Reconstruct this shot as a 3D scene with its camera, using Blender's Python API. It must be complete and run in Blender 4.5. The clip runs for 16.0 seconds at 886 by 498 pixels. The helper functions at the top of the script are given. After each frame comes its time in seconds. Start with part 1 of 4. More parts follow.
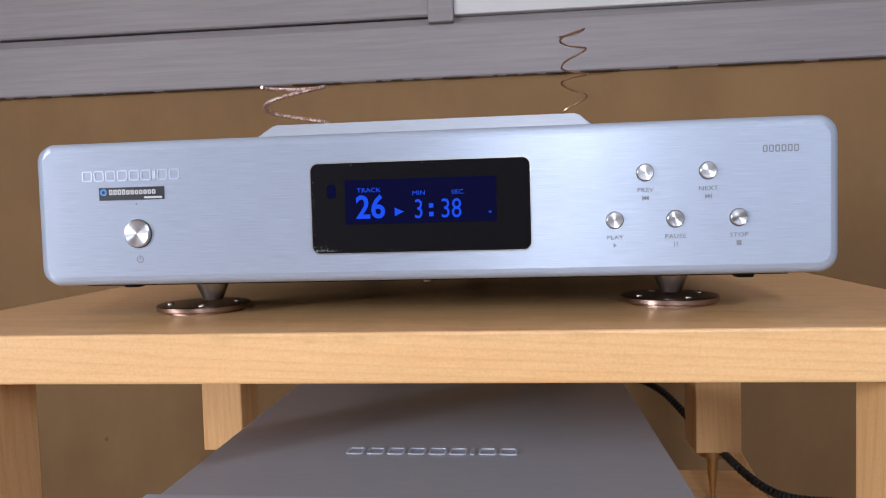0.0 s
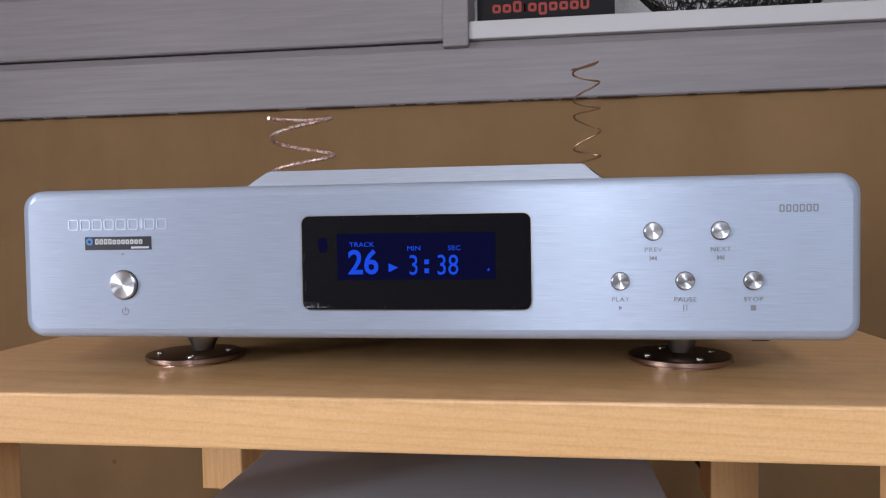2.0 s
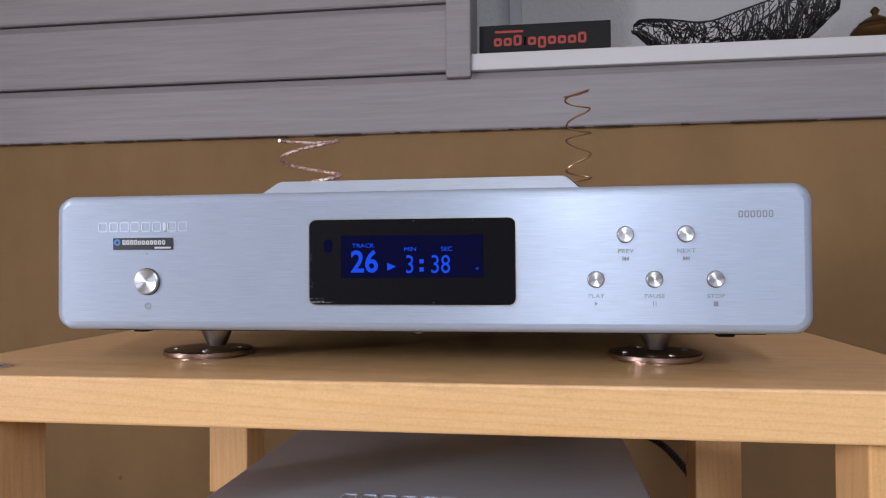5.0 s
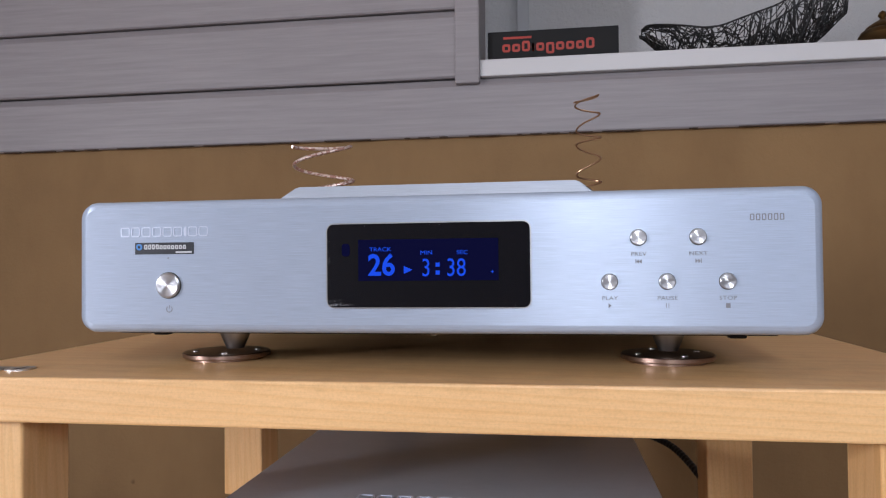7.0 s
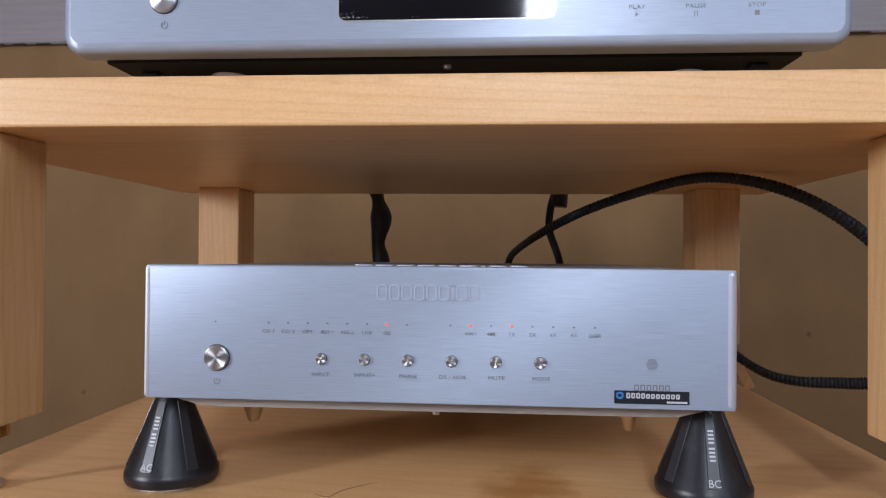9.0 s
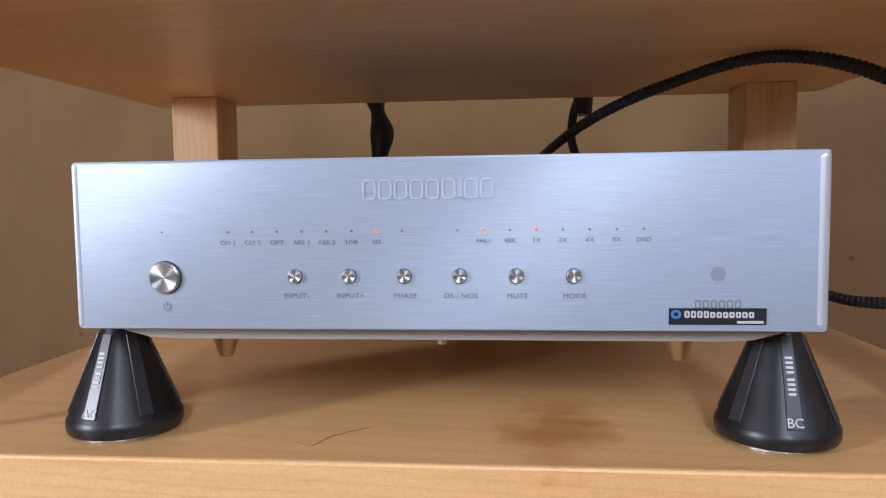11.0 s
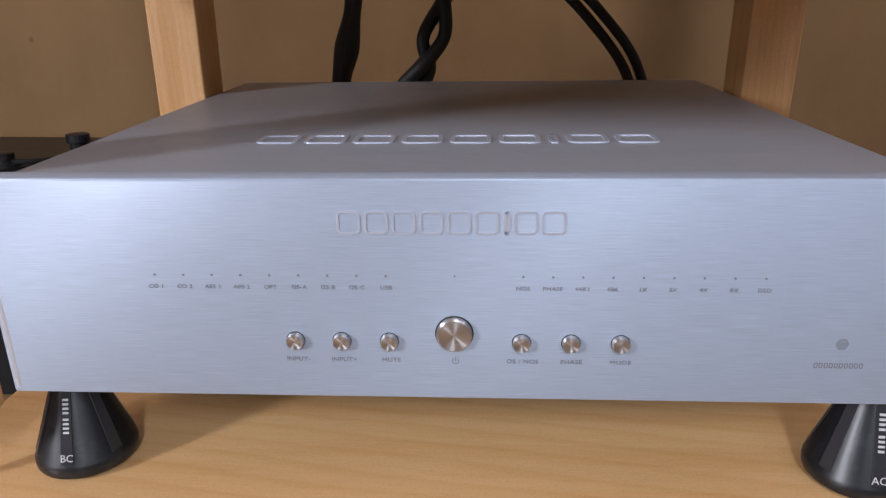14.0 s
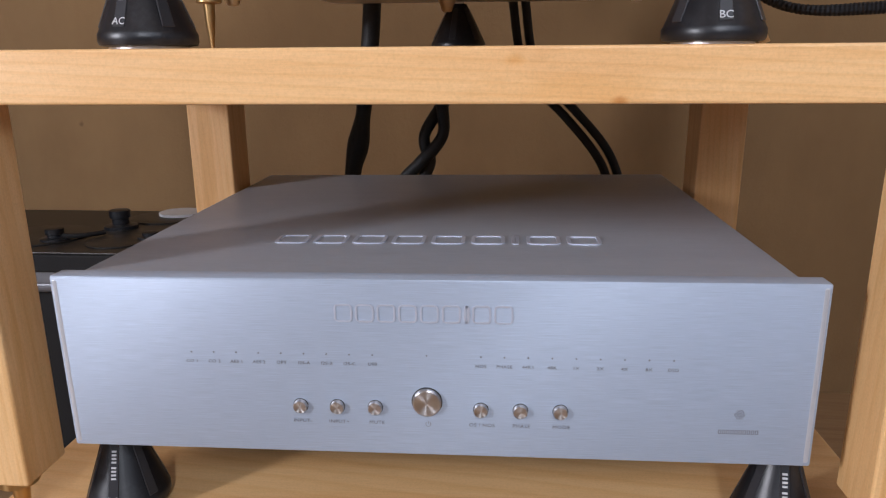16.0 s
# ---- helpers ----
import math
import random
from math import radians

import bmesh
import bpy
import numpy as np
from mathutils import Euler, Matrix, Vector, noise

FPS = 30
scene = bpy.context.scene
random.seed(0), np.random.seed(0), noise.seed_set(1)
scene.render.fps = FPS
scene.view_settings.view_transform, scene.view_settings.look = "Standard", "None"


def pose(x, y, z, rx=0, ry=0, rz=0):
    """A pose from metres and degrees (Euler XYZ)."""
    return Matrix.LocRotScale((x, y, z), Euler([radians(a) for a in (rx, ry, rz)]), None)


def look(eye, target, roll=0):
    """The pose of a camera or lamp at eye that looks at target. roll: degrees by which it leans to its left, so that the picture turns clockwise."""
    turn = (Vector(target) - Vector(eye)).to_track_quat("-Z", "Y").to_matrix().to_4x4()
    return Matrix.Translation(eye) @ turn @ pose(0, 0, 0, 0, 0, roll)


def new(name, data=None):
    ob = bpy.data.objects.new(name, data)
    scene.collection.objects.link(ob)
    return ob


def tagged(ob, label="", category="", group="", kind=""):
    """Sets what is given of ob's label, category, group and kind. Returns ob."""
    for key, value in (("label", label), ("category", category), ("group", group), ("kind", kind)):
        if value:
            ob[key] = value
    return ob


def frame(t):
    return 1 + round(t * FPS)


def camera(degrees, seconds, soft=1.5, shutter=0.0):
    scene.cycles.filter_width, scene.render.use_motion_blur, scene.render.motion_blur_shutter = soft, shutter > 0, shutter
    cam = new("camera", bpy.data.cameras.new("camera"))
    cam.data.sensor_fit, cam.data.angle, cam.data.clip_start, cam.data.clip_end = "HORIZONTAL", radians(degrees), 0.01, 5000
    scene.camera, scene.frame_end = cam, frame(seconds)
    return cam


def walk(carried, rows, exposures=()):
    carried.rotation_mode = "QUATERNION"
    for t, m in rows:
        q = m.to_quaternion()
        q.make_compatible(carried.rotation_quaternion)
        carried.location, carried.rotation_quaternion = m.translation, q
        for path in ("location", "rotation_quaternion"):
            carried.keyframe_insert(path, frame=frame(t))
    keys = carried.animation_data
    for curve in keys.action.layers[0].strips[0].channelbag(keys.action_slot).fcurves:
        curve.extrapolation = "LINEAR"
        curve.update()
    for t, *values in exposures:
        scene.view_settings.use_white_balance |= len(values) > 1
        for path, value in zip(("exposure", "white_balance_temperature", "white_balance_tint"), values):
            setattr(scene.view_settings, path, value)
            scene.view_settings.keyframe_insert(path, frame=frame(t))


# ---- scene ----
cam = camera(64.0, 16.0, 1.2)
PATH = [
    (0, (0.0560, -0.3818, 0.8487), (-0.1496, 1.6067, 0.7902), -1.46),
    (0.5, (0.0337, -0.3372, 0.8801), (-0.1905, 1.6490, 0.8101), 0.76),
    (1, (0.0475, -0.3390, 0.8784), (-0.1930, 1.6454, 0.8119), -0.56),
    (1.5, (0.0589, -0.3524, 0.8748), (-0.1822, 1.6325, 0.8295), -0.57),
    (2, (0.0664, -0.3611, 0.8716), (-0.1927, 1.6219, 0.8499), -0.73),
    (2.5, (0.0720, -0.3618, 0.8650), (-0.2071, 1.6185, 0.8489), -0.77),
    (3, (0.0682, -0.3731, 0.8616), (-0.1977, 1.6090, 0.8856), -0.50),
    (3.5, (0.0743, -0.3695, 0.8624), (-0.1919, 1.6125, 0.8852), -0.34),
    (4, (0.0764, -0.3846, 0.8588), (-0.1873, 1.5975, 0.8968), -0.25),
    (6.5, (0.0807, -0.4043, 0.8527), (-0.2134, 1.5721, 0.9380), -0.28),
    (7, (0.0740, -0.4067, 0.8527), (-0.2183, 1.5700, 0.9378), -0.38),
    (7.5, (0.0734, -0.4055, 0.8533), (-0.2290, 1.5693, 0.9450), -0.57),
    (8, (0.0819, -0.3972, 0.8161), (-0.2473, 1.5744, 0.8815), -0.50),
    (8.5, (0.0459, -0.4006, 0.7399), (-0.1110, 1.5900, 0.8523), 0.38),
    (9, (0.0330, -0.3856, 0.6965), (-0.1163, 1.6077, 0.7629), 0.61),
    (9.2, (0.0370, -0.3665, 0.6781), (-0.1510, 1.6233, 0.7508), 0.35),
    (11.5, (0.0258, -0.3010, 0.6734), (-0.1612, 1.6858, 0.5415), -0.70),
    (12, (0.0214, -0.3054, 0.6613), (-0.1803, 1.6793, 0.5188), -0.16),
    (12.5, (0.0253, -0.3013, 0.6301), (-0.1439, 1.6773, 0.3931), -0.92),
    (12.8, (0.0269, -0.3116, 0.6036), (-0.1641, 1.6545, 0.2906), 0.12),
    (13, (0.0087, -0.3055, 0.5851), (-0.1054, 1.6358, 0.1179), -0.51),
    (13.2, (0.0094, -0.2949, 0.5693), (-0.0443, 1.6301, 0.0291), -0.36),
    (13.5, (0.0147, -0.2902, 0.5450), (-0.0535, 1.6126, -0.0669), -0.16),
    (14, (0.0090, -0.2963, 0.5147), (-0.0872, 1.5973, -0.1216), -0.21),
    (14.5, (0.0182, -0.3158, 0.5221), (-0.0847, 1.5921, -0.0687), -1.03),
    (15, (0.0206, -0.3220, 0.5192), (-0.0951, 1.5932, -0.0452), -1.10),
    (15.5, (0.0266, -0.3334, 0.5311), (-0.1009, 1.5913, 0.0026), -1.06),
    (16, (0.0404, -0.3730, 0.5575), (-0.1211, 1.5618, 0.0777), -0.31),
]
EXPOSURES = [(0, -0.12), (0.4, -0.38), (1, -0.40), (3, -0.33), (8.0, -0.2), (8.5, 0.0), (9.1, -0.4), (11.3, 0.0), (12, 0.1), (12.5, -0.22), (13, 0.1), (13.5, 0.08), (14.5, 0.0), (16, -0.06)]
EXPOSURES = [(t, stops, 6250 if 8.2 < t < 13.2 else 6480, 13) for t, stops in EXPOSURES]
walk(cam, [(t, look(eye, target, roll)) for t, eye, target, roll in PATH], EXPOSURES)

# ---- light: two window openings and two added fill openings, closed room ----
ROOM_X0, ROOM_X1, ROOM_Y0, WALL_Y, ROOM_H = -2.0, 2.0, -1.7, 0.85, 2.45
world = bpy.data.worlds.new("sky")
scene.world = world
world.use_nodes = True
wn = world.node_tree.nodes
sky = wn.new("ShaderNodeTexSky")
sky.sky_type, sky.sun_disc = "NISHITA", False
sky.sun_elevation, sky.sun_rotation = radians(35), radians(200)
wn["Background"].inputs[1].default_value = 0.12
world.node_tree.links.new(sky.outputs[0], wn["Background"].inputs[0])


def window_lamp(name, m, w, h, power, colour):
    lamp = bpy.data.lights.new(name, "AREA")
    lamp.shape, lamp.size, lamp.size_y, lamp.energy, lamp.color = "RECTANGLE", w, h, power, colour
    ob = new(name, lamp)
    ob.matrix_world = m
    return ob


# narrow window behind the camera between two added fills: (x0, x1, z0, z1, watts, colour)
WINDOWS_AND_FILLS = [
    (-1.80, -1.20, 1.25, 2.20, 1.6, (0.84, 0.89, 1.0)),
    (0.115, 0.285, 1.12, 1.80, 20.0, (0.84, 0.90, 1.0)),
    (0.62, 1.80, 1.25, 2.20, 12.5, (0.80, 0.87, 1.0)),
]
for x0, x1, z0, z1, watts, colour in WINDOWS_AND_FILLS:
    window_lamp("window_and_fill_light", pose((x0 + x1) / 2, ROOM_Y0 - 0.02, (z0 + z1) / 2, 90, 0, 0), x1 - x0, z1 - z0, watts, colour)
# the window in the side wall that gives the main light: (y0, y1, z0, z1)
SIDE_WINDOW = (-1.62, -1.30, 0.88, 1.38)
window_lamp("side_window_light", pose(ROOM_X0 - 0.02, -1.46, 1.13, 90, 0, -90), 0.32, 0.50, 60.0, (0.905, 0.925, 1.0))

# ---- materials ----


def material(name, colour=(0.5, 0.5, 0.5), rough=0.5, metal=0.0):
    m = bpy.data.materials.new(name)
    m.use_nodes = True
    b = m.node_tree.nodes["Principled BSDF"]
    b.inputs["Base Color"].default_value = (*colour, 1)
    b.inputs["Roughness"].default_value = rough
    b.inputs["Metallic"].default_value = metal
    return m


def node(m, kind, **values):
    n = m.node_tree.nodes.new(kind)
    for key, value in values.items():
        n.inputs[key].default_value = value
    return n


def join(m, a, out, b, into):
    m.node_tree.links.new(a.outputs[out], b.inputs[into])


def bsdf(m):
    return m.node_tree.nodes["Principled BSDF"]


def grain_noise(m, stretch, scale, detail=4.0, rough=0.6):
    """Noise in object space, stretched along the axes."""
    co = m.node_tree.nodes.new("ShaderNodeTexCoord")
    mp = m.node_tree.nodes.new("ShaderNodeMapping")
    mp.inputs["Scale"].default_value = stretch
    nz = node(m, "ShaderNodeTexNoise", Scale=scale, Detail=detail, Roughness=rough)
    join(m, co, "Object", mp, "Vector")
    join(m, mp, "Vector", nz, "Vector")
    return nz


def ramp(m, src, out, stops):
    r = m.node_tree.nodes.new("ShaderNodeValToRGB")
    e = r.color_ramp.elements
    while len(e) < len(stops):
        e.new(0.5)
    for el, (p, c) in zip(e, stops):
        el.position, el.color = p, (*c, 1)
    join(m, src, out, r, "Fac")
    return r


def bump(m, src, out, strength, distance, prior=None):
    b = node(m, "ShaderNodeBump", Strength=strength, Distance=distance)
    join(m, src, out, b, "Height")
    if prior:
        join(m, prior, "Normal", b, "Normal")
    join(m, b, "Normal", bsdf(m), "Normal")
    return b


def mix(m, fac_src, fac_out, a_src, a_out, b_src, b_out, mode="MIX", fac=None):
    x = m.node_tree.nodes.new("ShaderNodeMix")
    x.data_type, x.blend_type = "RGBA", mode
    if fac is not None:
        x.inputs[0].default_value = fac
    else:
        join(m, fac_src, fac_out, x, 0)
    m.node_tree.links.new(a_src.outputs[a_out], x.inputs[6])
    m.node_tree.links.new(b_src.outputs[b_out], x.inputs[7])
    return x


def brushed(name, tone, rough, aniso, across):
    """Brushed aluminium, lines along x."""
    m = material(name, tone, rough, 0.30)
    fine = grain_noise(m, (16, 1500, 1500), 3.0, 6.0, 0.7)
    broad = grain_noise(m, (3, 40, 40), 2.0, 3.0)
    lo, hi = [c * 0.78 for c in tone], [min(1, c * 1.12) for c in tone]
    c1 = ramp(m, fine, "Fac", [(0.3, lo), (0.7, hi)])
    m.node_tree.links.new(c1.outputs[0], bsdf(m).inputs["Base Color"])
    rr = node(m, "ShaderNodeMapRange", **{"To Min": rough * 0.82, "To Max": rough * 1.2})
    join(m, broad, "Fac", rr, "Value")
    join(m, rr, "Result", bsdf(m), "Roughness")
    bump(m, fine, "Fac", 0.16, 0.0003)
    bsdf(m).inputs["Anisotropic"].default_value = aniso
    tg = node(m, "ShaderNodeCombineXYZ", X=0.0, Y=across[0], Z=across[1])
    join(m, tg, "Vector", bsdf(m), "Tangent")
    return m


# bluish front tones hold the reflected skylight in the base colour
ALU = brushed("brushed_aluminium", (0.45, 0.525, 0.65), 0.38, 0.90, (0.0, 1.0))
ALU_SATIN = brushed("satin_brushed_aluminium", (0.435, 0.51, 0.63), 0.46, 0.85, (0.0, 1.0))
# lid aluminium, its tone lowered to carry the shade the lids lie in
ALU_TOP_SHADED = brushed("brushed_aluminium_shaded_lid", (0.40, 0.43, 0.485), 0.44, 0.6, (1.0, 0.0))
ALU_EDGE = material("bare_aluminium_edge", (0.60, 0.63, 0.69), 0.42, 0.5)
CHASSIS = material("dark_chassis", (0.06, 0.055, 0.05), 0.5, 0.6)
TRAY = material("warm_grey_tray", (0.50, 0.455, 0.41), 0.45, 0.35)
SILVER = material("satin_silver", (0.72, 0.70, 0.68), 0.34, 1.0)
KNOB = material("turned_steel", (0.66, 0.66, 0.68), 0.36, 1.0)
bsdf(KNOB).inputs["Anisotropic"].default_value = 0.9
bsdf(KNOB).inputs["Anisotropic Rotation"].default_value = 0.25
kt = KNOB.node_tree.nodes.new("ShaderNodeTangent")
kt.direction_type, kt.axis = "RADIAL", "Y"
join(KNOB, kt, "Tangent", bsdf(KNOB), "Tangent")
STEEL = material("grey_steel", (0.45, 0.44, 0.43), 0.35, 1.0)
CHAMPAGNE = material("champagne_metal", (0.68, 0.60, 0.49), 0.33, 1.0)
OLD_BRASS = material("tarnished_brass", (0.20, 0.125, 0.055), 0.42, 1.0)
BRASS = material("worn_brass", (0.55, 0.36, 0.16), 0.35, 1.0)
COPPER_DISC = material("copper_tinted_metal", (0.36, 0.25, 0.20), 0.3, 1.0)
COPPER = material("copper_wire", (0.42, 0.24, 0.14), 0.3, 0.85)
SILVER_WIRE = material("silvered_wire", (0.85, 0.66, 0.58), 0.32, 0.7)
tw = grain_noise(SILVER_WIRE, (1, 1, 1), 330, 1, 0.4)
twc = ramp(SILVER_WIRE, tw, "Fac", [(0.44, (0.55, 0.30, 0.24)), (0.52, (0.92, 0.76, 0.70))])
SILVER_WIRE.node_tree.links.new(twc.outputs[0], bsdf(SILVER_WIRE).inputs["Base Color"])
RUBBER = material("black_rubber", (0.010, 0.011, 0.015), 0.36)
rn = grain_noise(RUBBER, (1, 1, 1), 900, 3)
bump(RUBBER, rn, "Fac", 0.08, 0.0003)
rd = grain_noise(RUBBER, (1, 1, 1), 60, 5, 0.75)
rdc = ramp(RUBBER, rd, "Fac", [(0.5, (0.008, 0.009, 0.012)), (0.8, (0.034, 0.035, 0.040))])
RUBBER.node_tree.links.new(rdc.outputs[0], bsdf(RUBBER).inputs["Base Color"])
RIB = material("satin_black_inlay", (0.03, 0.031, 0.036), 0.3)
SLEEVE = material("black_braided_sleeve", (0.012, 0.012, 0.013), 0.55)
bump(SLEEVE, grain_noise(SLEEVE, (1, 1, 1), 500, 2), "Fac", 0.5, 0.001)
INK = material("grey_print", (0.22, 0.22, 0.245), 0.55)
MARK = material("polished_engraving", (0.60, 0.65, 0.76), 0.34, 0.45)
WHITE_INK = material("white_print", (0.55, 0.56, 0.58), 0.5)
BLACK_GLOSS = material("black_gloss_window", (0.006, 0.006, 0.008), 0.06)
sc = grain_noise(BLACK_GLOSS, (1, 1, 1), 260, 6, 0.8)
sr = ramp(BLACK_GLOSS, sc, "Fac", [(0.66, (0.06, 0.06, 0.06)), (0.74, (0.5, 0.5, 0.5))])
BLACK_GLOSS.node_tree.links.new(sr.outputs[0], bsdf(BLACK_GLOSS).inputs["Roughness"])
BLACK = material("matt_black", (0.006, 0.006, 0.007), 0.8)
STICKER = material("black_sticker", (0.02, 0.022, 0.028), 0.3)
BLUE = material("blue_print", (0.05, 0.22, 0.55), 0.4)
RED = material("red_print", (0.38, 0.035, 0.02), 0.5)


def glowing(name, colour, strength):
    m = material(name, (0.004, 0.004, 0.006), 0.25)
    bsdf(m).inputs["Specular IOR Level"].default_value = 0.0
    bsdf(m).inputs["Emission Color"].default_value = (*colour, 1)
    bsdf(m).inputs["Emission Strength"].default_value = strength
    return m


LCD = glowing("blue_backlight", (0.0, 0.02, 1.0), 0.028)
LCD_INK = glowing("blue_digits", (0.01, 0.09, 1.0), 0.95)
LED_RED = glowing("red_led", (1.0, 0.12, 0.06), 2.2)


def wood(name, pale, mid, dark, axis="x", spots=()):
    """Lacquered softwood: growth lines along one axis, fibre, broad tone; spots are (centre, radii, tint) knots, stains
    and painted-in shade.
    """
    m = material(name, mid, 0.42)
    st = {"x": (1.3, 22, 22), "z": (22, 22, 1.3)}[axis]
    rings = grain_noise(m, st, 3.2, 5, 0.55)
    fine = grain_noise(m, tuple(s * 6 for s in st), 9.0, 4, 0.7)
    c1 = ramp(m, rings, "Fac", [(0.25, mid), (0.5, pale), (0.58, mid), (0.8, dark)])
    c2 = ramp(m, fine, "Fac", [(0.3, (0.72, 0.68, 0.62)), (0.6, (1, 1, 1))])
    broad = grain_noise(m, tuple(v ** 0.5 for v in st), 5.0, 3, 0.5)
    c3 = ramp(m, broad, "Fac", [(0.3, (0.86, 0.82, 0.76)), (0.6, (1, 1, 1))])
    # growth lines
    co = m.node_tree.nodes.new("ShaderNodeTexCoord")
    mp = m.node_tree.nodes.new("ShaderNodeMapping")
    mp.inputs["Scale"].default_value = {"x": (0.05, 0.35, 1.0), "z": (1.0, 0.6, 0.05)}[axis]
    wv = node(m, "ShaderNodeTexWave", Scale=115.0, Distortion=6.0, Detail=2.5, **{"Detail Scale": 0.35, "Detail Roughness": 0.55})
    wv.wave_type, wv.bands_direction, wv.wave_profile = "BANDS", "DIAGONAL", "SAW"
    join(m, co, "Object", mp, "Vector")
    join(m, mp, "Vector", wv, "Vector")
    c4 = ramp(m, wv, "Fac", [(0.0, (1, 1, 1)), (0.55, (1, 0.98, 0.95)), (0.86, (0.90, 0.78, 0.62)), (1.0, (1, 1, 1))])
    last, out = mix(m, None, None, c1, 0, c2, 0, "MULTIPLY", 0.28), 2
    for c, f in ((c3, 0.5), (c4, 0.42)):
        last = mix(m, None, None, last, 2, c, 0, "MULTIPLY", f)
    dust = grain_noise(m, (1, 1, 1), 620, 4, 0.75)
    c5 = ramp(m, dust, "Fac", [(0.34, (0.80, 0.79, 0.77)), (0.56, (1, 1, 1))])
    last = mix(m, None, None, last, 2, c5, 0, "MULTIPLY", 0.45)
    wob = grain_noise(m, (1, 1, 1), 45, 3, 0.6)
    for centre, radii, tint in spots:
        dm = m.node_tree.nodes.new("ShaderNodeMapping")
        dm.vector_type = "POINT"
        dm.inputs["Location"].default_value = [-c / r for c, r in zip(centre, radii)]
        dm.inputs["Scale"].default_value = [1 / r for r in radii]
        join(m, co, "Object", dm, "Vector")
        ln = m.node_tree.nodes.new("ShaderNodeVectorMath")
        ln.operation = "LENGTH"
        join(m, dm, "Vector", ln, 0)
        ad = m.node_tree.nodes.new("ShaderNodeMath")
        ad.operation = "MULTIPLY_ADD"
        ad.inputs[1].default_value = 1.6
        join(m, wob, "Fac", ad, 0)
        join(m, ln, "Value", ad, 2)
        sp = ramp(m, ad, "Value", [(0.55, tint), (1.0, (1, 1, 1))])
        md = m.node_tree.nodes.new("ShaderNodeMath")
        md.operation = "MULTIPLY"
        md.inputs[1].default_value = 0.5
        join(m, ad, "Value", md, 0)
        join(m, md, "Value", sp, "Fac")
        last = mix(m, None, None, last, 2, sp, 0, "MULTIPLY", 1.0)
    m.node_tree.links.new(last.outputs[2], bsdf(m).inputs["Base Color"])
    bump(m, fine, "Fac", 0.06, 0.0006)
    bsdf(m).inputs["Coat Weight"].default_value = 0.15
    bsdf(m).inputs["Coat Roughness"].default_value = 0.3
    return m


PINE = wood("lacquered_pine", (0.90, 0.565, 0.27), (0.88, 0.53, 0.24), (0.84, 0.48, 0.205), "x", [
    # grey patch under the player: dust, with shade and dim reflection painted in
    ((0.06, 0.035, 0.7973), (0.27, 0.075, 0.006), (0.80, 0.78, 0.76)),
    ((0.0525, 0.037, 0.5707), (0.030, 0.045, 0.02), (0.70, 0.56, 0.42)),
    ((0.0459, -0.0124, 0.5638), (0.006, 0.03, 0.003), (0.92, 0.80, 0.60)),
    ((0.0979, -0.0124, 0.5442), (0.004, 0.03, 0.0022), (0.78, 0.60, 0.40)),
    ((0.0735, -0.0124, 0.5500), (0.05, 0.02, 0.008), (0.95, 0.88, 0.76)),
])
PINE_POST = wood("lacquered_pine_upright", (0.85, 0.54, 0.26), (0.79, 0.47, 0.20), (0.68, 0.37, 0.14), "z")
GRIME = material("dark_brown_grime", (0.06, 0.038, 0.026), 0.8)
KNOTC = material("pine_knot", (0.34, 0.17, 0.07), 0.5)

PLASTER = material("ochre_plaster", (0.56, 0.37, 0.15), 0.85)
pn = grain_noise(PLASTER, (1, 1, 1), 3.0, 6, 0.6)
pf = grain_noise(PLASTER, (1, 1, 1), 140, 5, 0.65)
pc = ramp(PLASTER, pn, "Fac", [(0.3, (0.232, 0.135, 0.057)), (0.7, (0.285, 0.167, 0.071))])
PLASTER.node_tree.links.new(pc.outputs[0], bsdf(PLASTER).inputs["Base Color"])
sp = grain_noise(PLASTER, (1, 1, 1), 26, 2, 0.4)
spc = ramp(PLASTER, sp, "Fac", [(0.19, (0.35, 0.30, 0.26)), (0.24, (1, 1, 1))])
pst = grain_noise(PLASTER, (1.2, 1, 0.5), 6, 4, 0.65)
pstc = ramp(PLASTER, pst, "Fac", [(0.3, (0.86, 0.83, 0.80)), (0.62, (1.0, 1.0, 1.0))])
pm = mix(PLASTER, None, None, pc, 0, spc, 0, "MULTIPLY", 0.8)
pm2 = mix(PLASTER, None, None, pm, 2, pstc, 0, "MULTIPLY", 0.8)
PLASTER.node_tree.links.new(pm2.outputs[2], bsdf(PLASTER).inputs["Base Color"])
bump(PLASTER, pf, "Fac", 0.4, 0.002)

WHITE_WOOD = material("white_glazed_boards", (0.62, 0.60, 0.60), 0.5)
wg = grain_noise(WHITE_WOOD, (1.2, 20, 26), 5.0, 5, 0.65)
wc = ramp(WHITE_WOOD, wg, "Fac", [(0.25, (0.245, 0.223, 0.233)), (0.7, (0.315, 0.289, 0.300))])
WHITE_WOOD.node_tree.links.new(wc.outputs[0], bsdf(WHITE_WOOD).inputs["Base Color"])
bump(WHITE_WOOD, wg, "Fac", 0.12, 0.001)
WHITE = material("white_paint", (0.62, 0.61, 0.62), 0.45)
INGRAIN = material("white_woodchip_wallpaper", (0.46, 0.46, 0.47), 0.8)
ig = grain_noise(INGRAIN, (1, 1, 1), 75, 4, 0.6)
bump(INGRAIN, ig, "Fac", 0.9, 0.006)
GREYFRAME = material("grey_frame", (0.33, 0.34, 0.36), 0.4)
# paint of the unseen walls, kept grey to limit bounced light
ROOM_WALL = material("unseen_room_paint", (0.42, 0.43, 0.45), 0.8)
